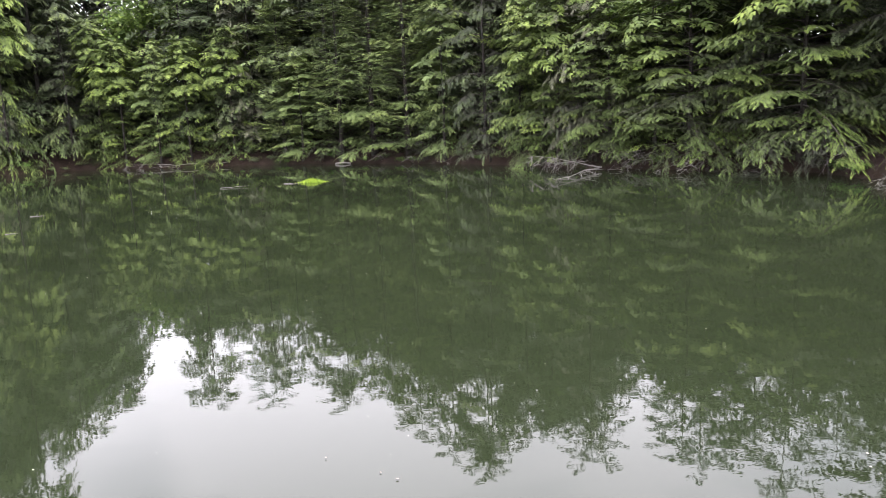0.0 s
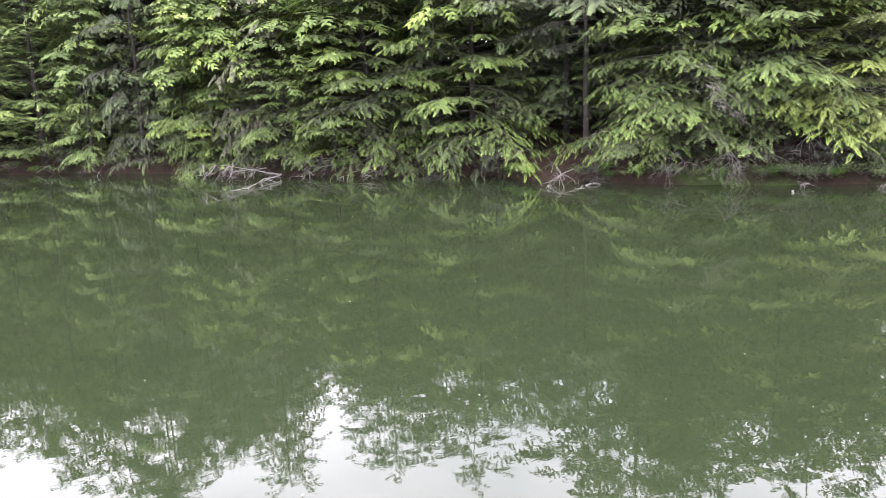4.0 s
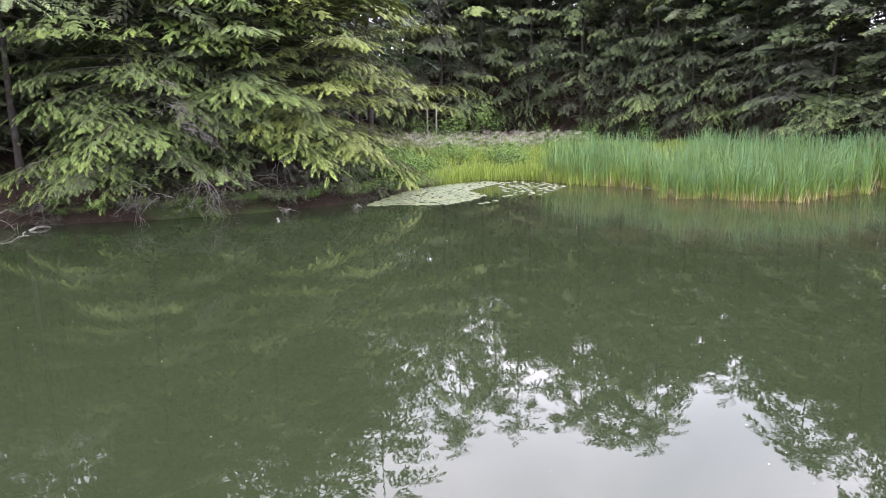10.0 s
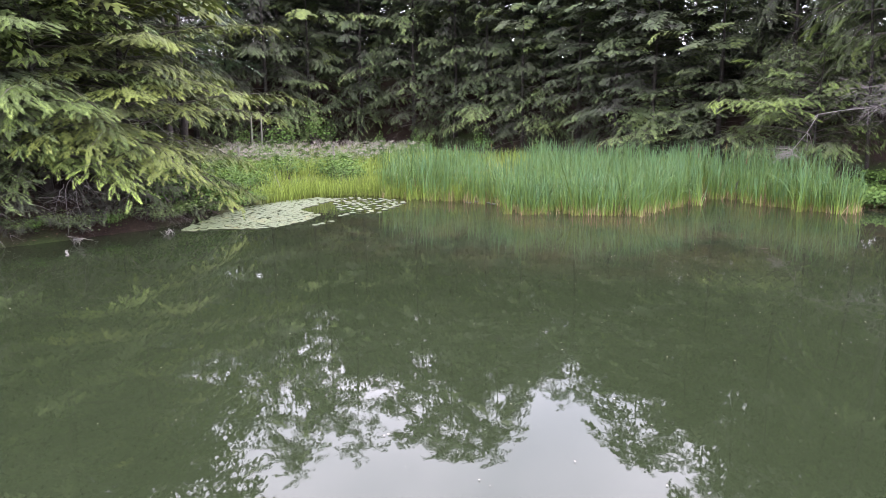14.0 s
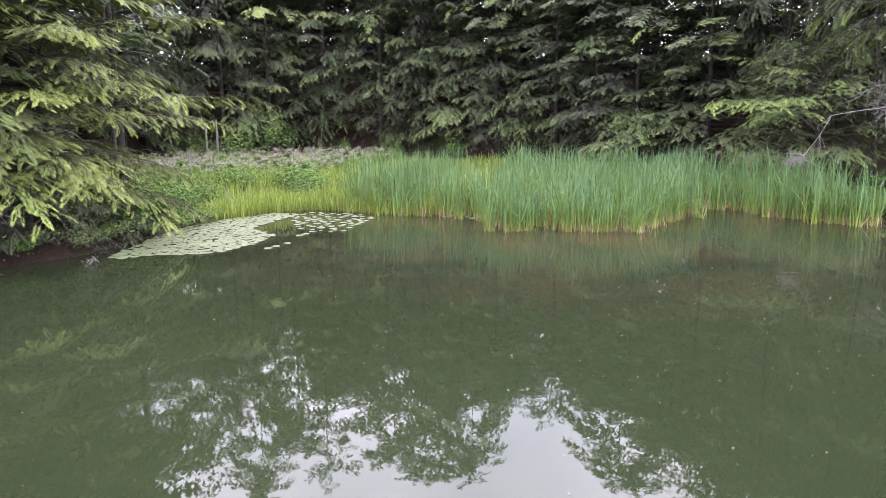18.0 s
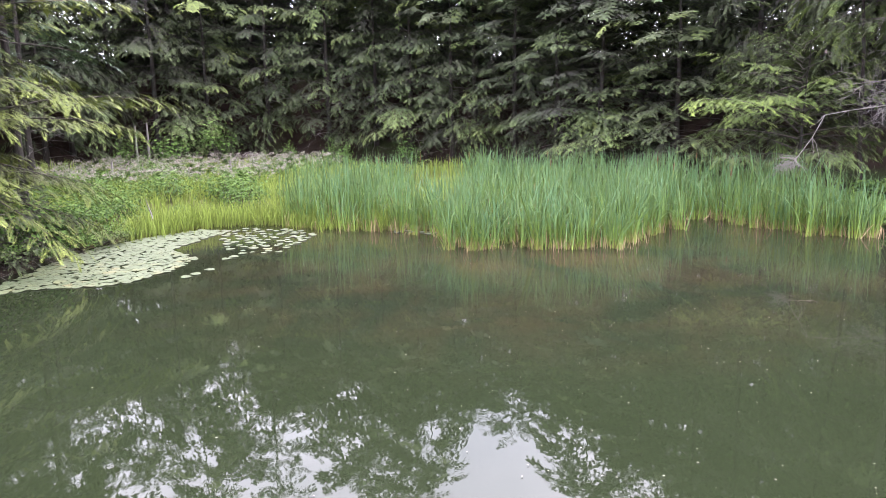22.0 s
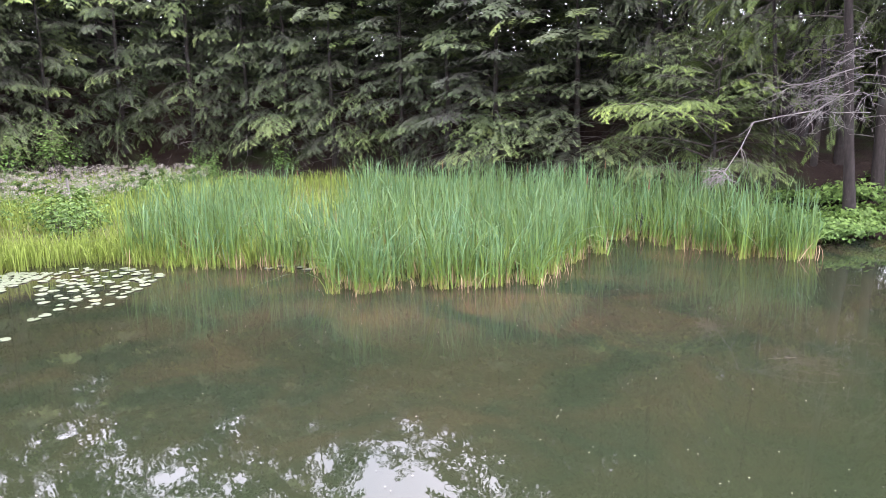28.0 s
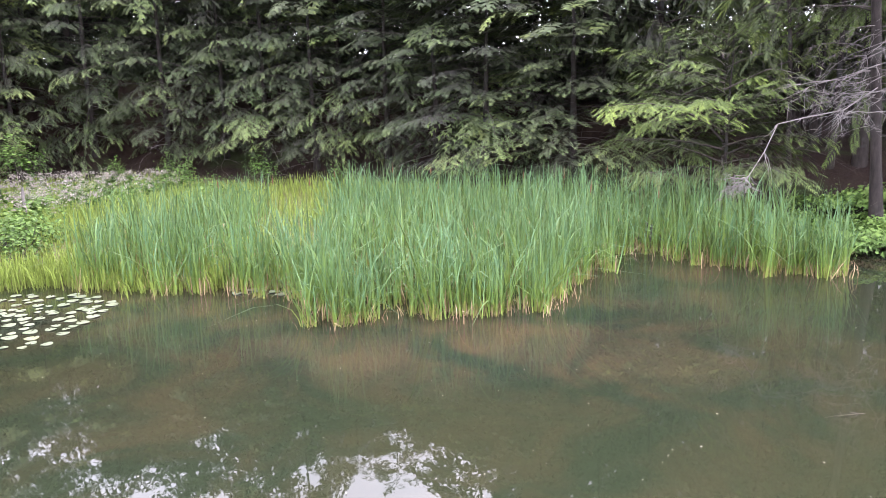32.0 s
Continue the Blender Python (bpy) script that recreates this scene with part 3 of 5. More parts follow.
GREEN = "green hemlock with drooping feathery boughs on the pond bank"
DARK = "dark hemlock with layered drooping boughs in the forest"
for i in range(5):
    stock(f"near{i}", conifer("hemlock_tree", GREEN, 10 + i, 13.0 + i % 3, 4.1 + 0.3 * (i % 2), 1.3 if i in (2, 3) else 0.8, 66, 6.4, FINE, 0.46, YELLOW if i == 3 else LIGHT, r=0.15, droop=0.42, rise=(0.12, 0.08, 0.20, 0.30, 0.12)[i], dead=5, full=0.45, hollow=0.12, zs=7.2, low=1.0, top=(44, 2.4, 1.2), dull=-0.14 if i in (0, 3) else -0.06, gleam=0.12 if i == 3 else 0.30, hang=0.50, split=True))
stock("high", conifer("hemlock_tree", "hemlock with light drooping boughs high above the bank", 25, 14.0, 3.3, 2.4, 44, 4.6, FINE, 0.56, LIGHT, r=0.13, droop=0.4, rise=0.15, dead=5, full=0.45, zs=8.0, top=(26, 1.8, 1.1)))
# added shade tree: its crown starts high and blocks skylight over the bank
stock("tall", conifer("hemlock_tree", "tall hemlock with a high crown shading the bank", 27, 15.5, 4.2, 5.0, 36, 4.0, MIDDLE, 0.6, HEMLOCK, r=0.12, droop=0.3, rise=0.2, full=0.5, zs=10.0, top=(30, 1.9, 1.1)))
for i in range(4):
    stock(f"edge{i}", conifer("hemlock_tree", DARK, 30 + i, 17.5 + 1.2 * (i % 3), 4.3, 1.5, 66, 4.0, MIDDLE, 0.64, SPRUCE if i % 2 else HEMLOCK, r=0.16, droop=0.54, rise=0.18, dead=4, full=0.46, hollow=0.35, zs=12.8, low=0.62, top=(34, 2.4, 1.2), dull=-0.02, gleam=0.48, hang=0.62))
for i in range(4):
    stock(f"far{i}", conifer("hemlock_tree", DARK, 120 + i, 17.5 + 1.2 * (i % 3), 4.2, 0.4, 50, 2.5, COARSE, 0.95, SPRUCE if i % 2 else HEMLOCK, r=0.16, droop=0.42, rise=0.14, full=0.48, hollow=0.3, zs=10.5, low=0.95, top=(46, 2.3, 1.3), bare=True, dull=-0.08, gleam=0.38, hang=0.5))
# dull puts the deep shade of the wood into these trees' colour
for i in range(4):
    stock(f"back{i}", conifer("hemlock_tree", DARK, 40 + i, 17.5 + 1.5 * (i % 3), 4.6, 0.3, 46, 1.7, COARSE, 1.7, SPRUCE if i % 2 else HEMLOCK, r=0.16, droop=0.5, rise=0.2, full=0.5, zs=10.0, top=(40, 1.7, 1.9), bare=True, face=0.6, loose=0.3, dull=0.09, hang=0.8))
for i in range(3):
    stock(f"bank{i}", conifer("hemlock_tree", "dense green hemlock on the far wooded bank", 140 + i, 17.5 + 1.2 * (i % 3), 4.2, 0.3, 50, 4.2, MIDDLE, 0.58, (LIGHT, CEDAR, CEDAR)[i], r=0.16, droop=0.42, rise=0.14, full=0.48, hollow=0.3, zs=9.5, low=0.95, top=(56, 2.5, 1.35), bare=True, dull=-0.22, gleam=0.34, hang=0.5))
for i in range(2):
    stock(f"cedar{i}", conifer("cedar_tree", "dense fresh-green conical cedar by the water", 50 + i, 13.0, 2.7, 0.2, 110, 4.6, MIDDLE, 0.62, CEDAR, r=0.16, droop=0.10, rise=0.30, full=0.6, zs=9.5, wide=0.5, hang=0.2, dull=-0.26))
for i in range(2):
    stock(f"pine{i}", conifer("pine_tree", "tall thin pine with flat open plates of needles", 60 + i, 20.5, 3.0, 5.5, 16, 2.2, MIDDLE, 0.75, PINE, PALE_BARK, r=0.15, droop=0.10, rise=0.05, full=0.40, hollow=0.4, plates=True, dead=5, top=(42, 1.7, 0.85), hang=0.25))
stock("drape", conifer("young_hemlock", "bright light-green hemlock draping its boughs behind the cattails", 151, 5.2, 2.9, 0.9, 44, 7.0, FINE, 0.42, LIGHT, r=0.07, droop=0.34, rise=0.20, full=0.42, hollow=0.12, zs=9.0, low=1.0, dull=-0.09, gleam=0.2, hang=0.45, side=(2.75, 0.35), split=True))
stock("maple", broadleaf("maple_tree", "yellow-green maple among the dark conifers", 72, 11.0, 2.8, 7.5, 30, 130, 0.30, MAPLE, BARK))
stock("young_maple", broadleaf("maple_tree", "slender yellow-green maple leaning out of the wood", 73, 6.4, 1.5, 4.9, 14, 110, 0.20, MAPLE, BARK, 0.06))
stock("olive", conifer("larch_tree", "thin olive-brown conifer with sparse dry needles", 70, 14.0, 2.9, 0.8, 64, 3.4, MIDDLE, 0.70, DRYING, PALE_BARK, r=0.13, droop=0.35, dead=10))

rng = np.random.default_rng(7)
WEST = SHORE[1:20]
TAKEN = []

# single trees of the wooded bank
for kind, x, y, turn, s, label in (
        ("near0", 12.9, 23.6, 40, 0.82, "broad light-green hemlock leaning its boughs over the water"),
        ("near1", 16.0, 17.7, 200, 0.66, "yellow-green hemlock with dead lower boughs at the water"),
        ("near2", 17.9, 15.6, 100, 0.70, ""), ("near3", 19.5, 14.5, 300, 0.72, "broad bright-green hemlock at the corner of the marsh"),
        ("high", 26.2, -6.2, 0, 1.0, ""), ("high", 25.2, -8.4, 120, 0.95, ""), ("high", 29.6, -7.0, 220, 1.0, ""), ("tall", 24.7, -6.1, 0, 1.0, ""), ("tall", 27.9, -6.3, 200, 1.0, ""), ("tall", 24.9, -9.6, 260, 1.0, ""), ("edge0", 27.5, -10.0, 20, 0.8, ""), ("edge2", 25.8, -11.6, 70, 0.8, ""), ("edge1", 29.4, -11.8, 170, 0.8, ""), ("edge3", 25.0, -15.0, 10, 0.8, ""),
        ("maple", -16.0, 51.0, 0, 1.0, ""), ("young_maple", 9.9, 29.0, 0, 1.0, ""), ("olive", 8.0, 31.0, 200, 0.85, "grey-green conifer with drying boughs"),
        ("near4", 10.4, 26.6, 10, 0.78, ""), ("near2", 8.2, 28.9, 250, 0.75, ""), ("near0", 6.4, 32.4, 130, 0.75, ""), 
        ("tall", 14.9, 20.3, 40, 0.8, ""), ("tall", 12.6, 25.6, 140, 0.8, ""), ("edge0", 15.6, 22.2, 0, 0.75, ""), ("edge2", 17.6, 19.6, 90, 0.85, ""), ("edge1", 21.6, 17.2, 90, 0.8, ""),
        ("cedar0", -1.3, 40.9, 0, 1.0, ""), ("cedar1", 0.6, 39.2, 90, 0.85, ""), ("cedar1", -3.1, 42.2, 190, 0.95, ""),
        ("edge3", 4.2, 35.6, 20, 0.75, ""),
        ("olive", -8.6, 46.2, 0, 1.0, ""), ("cedar0", -6.6, 44.6, 60, 0.7, ""), 
        ("edge2", -20.6, 49.0, 140, 0.7, ""), ("olive", -24.4, 46.4, 70, 0.9, "")):
    plant(kind, x, y, turn, s, s * (0.76 if 10 < x < 24 and 10 < y < 27 else 1.0), group="trees on the wooded bank", label=label)
    TAKEN.append((x, y))


# tall thin pines that stand out above the canopy: place and height of the top over the pond
for kind, x, y, turn, w, tip in (("pine0", 2.4, 41.5, 0, 0.9, 18.0), ("pine1", -9.4, 49.4, 40, 0.8, 17.2), ("pine0", 8.3, 42.0, 70, 1.0, 20.5), ("pine1", 12.0, 31.0, 10, 0.9, 17.5), ("pine0", 8.6, 33.4, 200, 0.9, 18.0), ("pine1", 14.4, 26.6, 120, 0.9, 17.0),
                              ("pine0", 17.5, 20.8, 30, 0.9, 18.5), ("pine1", 21.8, 17.0, 150, 0.85, 17.5), ("pine0", 23.3, 15.0, 250, 0.8, 16.5), ("pine1", 46.0, 15.8, 60, 1.3, 24.5), ("pine0", 38.4, -3.5, 190, 1.15, 20.8), ("pine1", 33.5, 20.5, 300, 1.0, 17.8), ("pine1", 41.2, 2.9, 20, 1.0, 16.6), ("pine0", 40.6, 4.6, 130, 0.9, 15.4), ("pine0", 19.6, 23.0, 100, 0.9, 18.0)):
    plant(kind, x, y, turn, w, (tip - ground_at(x, y)) / 20.5, group="trees on the wooded bank" if x < 24 else "trees at the forest edge")


def along_line(line, step, off, jit, rng):
    seg = np.linalg.norm(np.diff(line, axis=0), axis=1)
    cum = np.concatenate([[0], np.cumsum(seg)])
    res = []
    for s in np.arange(step / 2, cum[-1], step):
        s = s + rng.uniform(-jit, jit)
        k = min(len(seg) - 1, max(0, int(np.searchsorted(cum, s) - 1)))
        d = (line[k + 1] - line[k]) / seg[k]
        p = line[k] + d * (s - cum[k])
        n = np.array([-d[1], d[0]])
        q = p + n * (off + rng.uniform(-jit, jit) * 0.7)
        if all(math.hypot(q[0] - a, q[1] - b) > min(2.0, step * 0.5) for a, b in TAKEN):
            TAKEN.append((q[0], q[1]))
            res.append(q)
    return res




RIDGE = ((66, 0.38), (70, 0.385), (75, 0.43), (79, 0.43), (82, 0.40), (85, 0.40), (88, 0.385), (91, 0.36), (95, 0.315), (98, 0.29), (105, 0.285), (110, 0.285), (112.5, 0.31), (115, 0.37), (119, 0.44), (126, 0.50))


def canopy(x, y, rng):
    """How high above the pond a treetop of the wood reaches: a low saddle in the far bank, taller to both sides and towards the marsh, with single tops standing out."""
    single = rng.random() < 0.12
    if x > 24:
        d = math.hypot(x - 4.0, y - 5.5)
        h = 0.42 * d - 2.6 if y > -3 else 18.5
    else:
        az, d = math.degrees(math.atan2(y - 0.8, x - 0.2)), math.hypot(x - 0.2, y - 0.8)
        h = float(np.interp(az, *zip(*RIDGE))) * d - 2.1
        if az < 76:
            h = 0.415 * math.hypot(x - 1.5, y - 4.0) - 2.4
    return min(24.0, max(7.5, h)) * (rng.uniform(1.06, 1.15) if single else rng.uniform(0.86, 1.03))


def stretch(kind, x, y, rng, f=1.0):
    return (canopy(x, y, rng) * f - ground_at(x, y)) / HEIGHTS[kind]


for x, y in along_line(SHORE[1:13], 2.4, 0.45, 0.4, rng):
    s = rng.uniform(0.55, 0.8)
    kind = f"bank{rng.integers(3)}"
    plant(kind, x, y, rng.uniform(0, 360), s, stretch(kind, x, y, rng, 0.8), group="trees on the wooded bank")
for x, y in along_line(WEST, 2.8, 3.6, 0.9, rng):
    s = rng.uniform(0.85, 1.05)
    kind = f"edge{rng.integers(4)}" if y < 36 else f"far{rng.integers(4)}"
    plant(kind, x, y, rng.uniform(0, 360), s, stretch(kind, x, y, rng), group="trees on the wooded bank")

# forest edge behind the marsh
EDGE = np.array([(24.5, 19.5), (28, 25), (35, 26.5), (41, 22), (43.5, 15), (42, 9.5), (38.5, 4.5), (34, 0.5), (31, -3), (31, -9), (30, -16)])[::-1]
for x, y in along_line(EDGE, 2.6, -0.3, 0.8, rng):
    s = rng.uniform(0.78, 1.02)
    kind = f"edge{rng.integers(4)}"
    plant(kind, x, y, rng.uniform(0, 360), s, stretch(kind, x, y, rng), group="trees at the forest edge")

for x, y in along_line(EDGE, 2.7, -3.4, 0.8, rng):
    s = rng.uniform(0.85, 1.05)
    kind = f"far{rng.integers(4)}"
    plant(kind, x, y, rng.uniform(0, 360), s, stretch(kind, x, y, rng), group="trees at the forest edge")

# the depth of the wood, thinner and more open behind the corner of the marsh
P = rng.uniform((-46, -26), (60, 68), (11000, 2))
ds, dm = reach(P, LOOP), np.where(inside(P, MARSH), 0, reach(P, np.vstack([MARSH, MARSH[:1]])))
ok = ~inside(P, SHORE) & (((P[:, 1] > 20) & (ds > 5.2) & (ds < 18) & (P[:, 0] < 26)) | ((dm > 3.0) & (dm < 15) & (P[:, 0] > 24) & (ds > 5)))
for x, y in P[ok]:
    if all((x - a) ** 2 + (y - b) ** 2 > (9.8 if y < 4 else 9.5) for a, b in TAKEN):
        TAKEN.append((x, y))
        open_wood = 3 < x < 27 and y < 44
        s = rng.uniform(0.9, 1.12)
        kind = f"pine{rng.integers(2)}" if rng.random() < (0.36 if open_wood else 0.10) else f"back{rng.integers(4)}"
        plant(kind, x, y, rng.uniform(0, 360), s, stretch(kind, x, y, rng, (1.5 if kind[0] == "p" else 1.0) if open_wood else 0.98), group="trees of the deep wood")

# low hemlocks that hang over and cover the bank, shade painted in by dull
for i in range(3):
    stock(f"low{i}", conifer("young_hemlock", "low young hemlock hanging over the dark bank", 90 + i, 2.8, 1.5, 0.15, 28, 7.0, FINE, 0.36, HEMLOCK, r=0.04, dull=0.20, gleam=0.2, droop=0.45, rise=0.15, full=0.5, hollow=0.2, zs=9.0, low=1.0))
for x, y in along_line(SHORE[7:17], 2.0, 0.15, 0.7, rng):
    if math.hypot(x - 13.2, y - 20.6) > 1.0:
        plant(f"low{rng.integers(3)}", x, y, rng.uniform(0, 360), rng.uniform(0.65, 1.1), group="young hemlocks on the bank")
for x, y, turn in ((16.6, 15.2, 0), (17.4, 14.6, 70), (18.2, 14.1, 150), (19.0, 13.8, 20), (19.8, 13.5, 230), (20.6, 13.4, 100)):
    plant(f"low{rng.integers(1, 3)}", x, y, turn, rng.uniform(0.42, 0.6), group="young hemlocks on the bank")
for x, y, turn, w in ((26.0, -2.8, 0, 0.78), (28.9, -3.4, 200, 0.9)):
    plant("drape", x, y, turn, w, group="hemlocks behind the cattails")

# ---- marsh: cattails, sedge, flowers ----
STAND = np.array([(24.0, 9.5), (23.3, 7.3), (22.4, 6.0), (20.9, 5.6), (20.7, 4.1), (20.9, 2.8), (22.2, 1.9), (23.6, 0.8), (24.4, -0.2), (22.9, -0.5),
                  (21.9, -1.0), (21.3, -1.95), (21.9, -2.35), (25.5, -2.6), (29, 0), (30.5, 4), (29, 8.0), (26, 9.6)])


def scatter(poly, n, rng):
    lo, hi = poly.min(0), poly.max(0)
    P = rng.uniform(lo, hi, (int(n * 3), 2))
    return P[inside(P, poly)][:n]


def blades(P, z, H, width, rng, bend=0.25, segs=4, lean=0.10, tint=(0.0, 1.0), curl=1.0):
    """Upright strap leaves from places P: arrays of places, quads and values that run from base to tip."""
    n = len(P)
    a = rng.uniform(0, 2 * math.pi, n)
    d = np.stack([np.cos(a), np.sin(a), np.zeros(n)], 1)
    b = np.stack([np.cos(a + rng.normal(1.57, 0.5, n)), np.sin(a + rng.normal(1.57, 0.5, n)), np.zeros(n)], 1)
    tilt = rng.normal(0, lean, n)
    bd = np.abs(rng.normal(0, bend, n)) * curl
    s = np.linspace(0, 1, segs + 1)
    C = np.zeros((n, segs + 1, 3))
    C[:, :, :2] = P[:, None]
    C += d[:, None] * (H[:, None] * (tilt[:, None] * s + bd[:, None] * s ** 3))[..., None]
    C[:, :, 2] += z[:, None] + H[:, None] * (s - 0.35 * (bd[:, None] ** 1.2) * s ** 4)
    w = width[:, None] * np.clip(1.15 - s ** 3 * 1.1, 0.06, 1)
    V = np.stack([C - b[:, None] * w[..., None] / 2, C + b[:, None] * w[..., None] / 2], 2)
    i, j = np.meshgrid(np.arange(n), np.arange(segs), indexing="ij")
    o = i * (segs + 1) * 2 + j * 2
    F = np.stack([o, o + 1, o + 3, o + 2], -1).reshape(-1, 4)
    t = np.repeat((tint[0] + (tint[1] - tint[0]) * np.sqrt((s[:-1] + s[1:]) / 2))[None], n, 0)
    return V.reshape(-1, 3), F, t.ravel()


def reeds(P, z, rng, tall=1.28):
    n = len(P)
    H = tall * rng.uniform(0.36, 1.2, n) * (1 + 0.12 * wave(P, 3.0, 31))
    green = blades(P, z, H, rng.uniform(0.012, 0.026, n), rng, np.where(rng.random(n) < 0.42, 0.6, 0.2), 5, 0.20, (0.05, 1.0))
    k = rng.random(n) < 0.22
    low = P[k] + rng.normal(0, 0.08, (k.sum(), 2))
    return green, (low, z[k])


rng = np.random.default_rng(21)
front = STAND[:13]
P = scatter(STAND, 15000, rng)
d = reach(P, front)
gap = wave(P, 2.2, 8)
keep = (rng.random(len(P)) < np.where(d < 1.3, 1.0, 0.62)) & (gap > -0.75 + 0.35 * (d < 0.5)) & ~((d > 1.0) & (reach(P, np.array([(24.5, 6.3), (29, 6.0)])) < 0.8))
P = P[keep]
z = np.maximum(land(P), -0.12)
(green, (low, lz)) = reeds(P, z, rng, 1.32 - 0.14 * np.clip((reach(P, front) - 0.6) / 2.4, 0, 1))
stand = new("cattail_stand", leafy("cattail_stand", green, CATTAIL))
tagged(stand, "dense stand of tall green cattails growing in shallow water", "cattails", kind="stuff")
n = len(low)
straw = blades(low, lz, rng.uniform(0.2, 0.6, n), rng.uniform(0.008, 0.018, n), rng, 0.45, 3, 0.3, (0.2, 0.8))
tagged(new("dead_reed_litter", leafy("dead_reed_litter", straw, STRAW)), "bent straw-coloured dead reeds at the feet of the cattails", "dead reeds", kind="stuff")

# clumps that stand out at the water's edge
clump_meshes = []
for i in range(6):
    c = rng.normal(0, 0.055, (24, 2))
    (g, (lw, zz)) = reeds(c, np.full(24, -0.05), rng, 1.22)
    dr = blades(rng.normal(0, 0.12, (14, 2)), np.full(14, -0.02), rng.uniform(0.15, 0.45, 14), rng.uniform(0.008, 0.016, 14), rng, 0.4, 3, 0.3, (0.2, 0.8))
    clump_meshes.append((leafy("foliage", g, CATTAIL), leafy("dead_leaves", dr, STRAW)))
edge_pts = []
seg = np.linalg.norm(np.diff(front, axis=0), axis=1)
cum = np.concatenate([[0], np.cumsum(seg)])
for s in np.arange(0.15, cum[-1], 0.21):
    k = min(len(seg) - 1, int(np.searchsorted(cum, s) - 1))
    p = front[k] + (front[k + 1] - front[k]) * (s - cum[k]) / seg[k]
    edge_pts.append(p + rng.normal(0, 0.17, 2))
for p in edge_pts:
    ob = thing("cattail_clump", pose(p[0], p[1], -0.02, 0, 0, rng.uniform(0, 360)) @ Matrix.Diagonal((1, 1, rng.uniform(0.7, 1.12), 1)), "clump of green cattail blades with yellow bases in the water", "cattails", "cattail clumps at the water's edge")
    a, b = clump_meshes[rng.integers(6)]
    tagged(part("foliage", a, None, ob), kind="stuff")
    tagged(part("dead_leaves", b, None, ob, "bent straw-coloured dead leaves"), kind="stuff")

# brown cattail spikes
spike_v, spike_f = tubes([([(0, 0, 0), (0.01, 0, 0.6), (0.02, 0, 1.02)], [0.006, 0.005, 0.004])], 5)
head_v, head_f = tubes([([(0.02, 0, 1.02), (0.021, 0, 1.04), (0.023, 0, 1.15), (0.024, 0, 1.17), (0.026, 0, 1.27)], [0.004, 0.013, 0.013, 0.004, 0.002])], 7)
SPIKE = wood("brown_cattail_spike", (0.07, 0.04, 0.02), (0.16, 0.09, 0.05))
stalk_me, head_me = fast_mesh("stalk", spike_v, spike_f, SEDGE, np.full(len(spike_f), 0.4)), fast_mesh("spike", head_v, head_f, SPIKE, smooth=True)
for p in scatter(STAND, 12, rng):
    ob = thing("cattail_spike", pose(p[0], p[1], max(ground_at(*p), -0.1), rng.normal(0, 3), rng.normal(0, 3), rng.uniform(0, 360)), "thin cattail stalk with a brown spike", "cattail", "cattail spikes")
    part("stalk", stalk_me, None, ob)
    part("spike", head_me, None, ob, "brown velvety spike")

# sedge meadow
P = scatter(MARSH, 34000, rng)
P = P[~inside(P, STAND) | (reach(P, np.array([(24.5, 6.3), (29.5, 6.0)])) < 0.9)]
P = P[~inside(P, SHORE)]
near = P[:, 0] < 31
P = P[near | (rng.random(len(P)) < 0.55)]
z = land(P)
tall = 0.34 + 0.14 * wave(P, 0.8, 11) + 0.12 * np.clip((P[:, 0] - 25.5) / 5, 0, 1)
rim = np.concatenate([a + (b - a) * rng.random((int(np.linalg.norm(b - a) * 420), 1)) for a, b in zip(SHORE[20:24], SHORE[21:25])])
rim = rim + rng.normal(0, 0.22, rim.shape)
P, z, tall = np.vstack([P, rim]), np.concatenate([z, np.maximum(land(rim), -0.05)]), np.concatenate([tall, 0.40 + 0.08 * wave(rim, 1.5, 12)])
n = len(P)
sed = blades(P, z - 0.02, tall * rng.uniform(0.7, 1.35, n), rng.uniform(0.010, 0.024, n), rng, 0.30, 3, 0.16)
tagged(new("sedge_meadow", leafy("sedge_meadow", sed, SEDGE)), "bright yellow-green sedge and grass of the marsh", "grass", kind="stuff")


def leaf_cluster(P, N, size, rng, lobes=1):
    """Small broad leaves at places P facing about N: two triangles each side of a fold."""
    n = len(P)
    a = rng.normal(0, 1, (n, 3))
    X = unit(np.cross(N, a))
    Y = unit(np.cross(N, X))
    w, l = size[:, None] * 0.42, size[:, None]
    tip, mid1, mid2 = P + X * l, P + X * l * 0.45 + Y * w + N * w * 0.25, P + X * l * 0.45 - Y * w + N * w * 0.25
    V = np.stack([P, mid2, tip, P, tip, mid1], 1).reshape(-1, 3)
    return V, np.arange(n * 6).reshape(-1, 3)


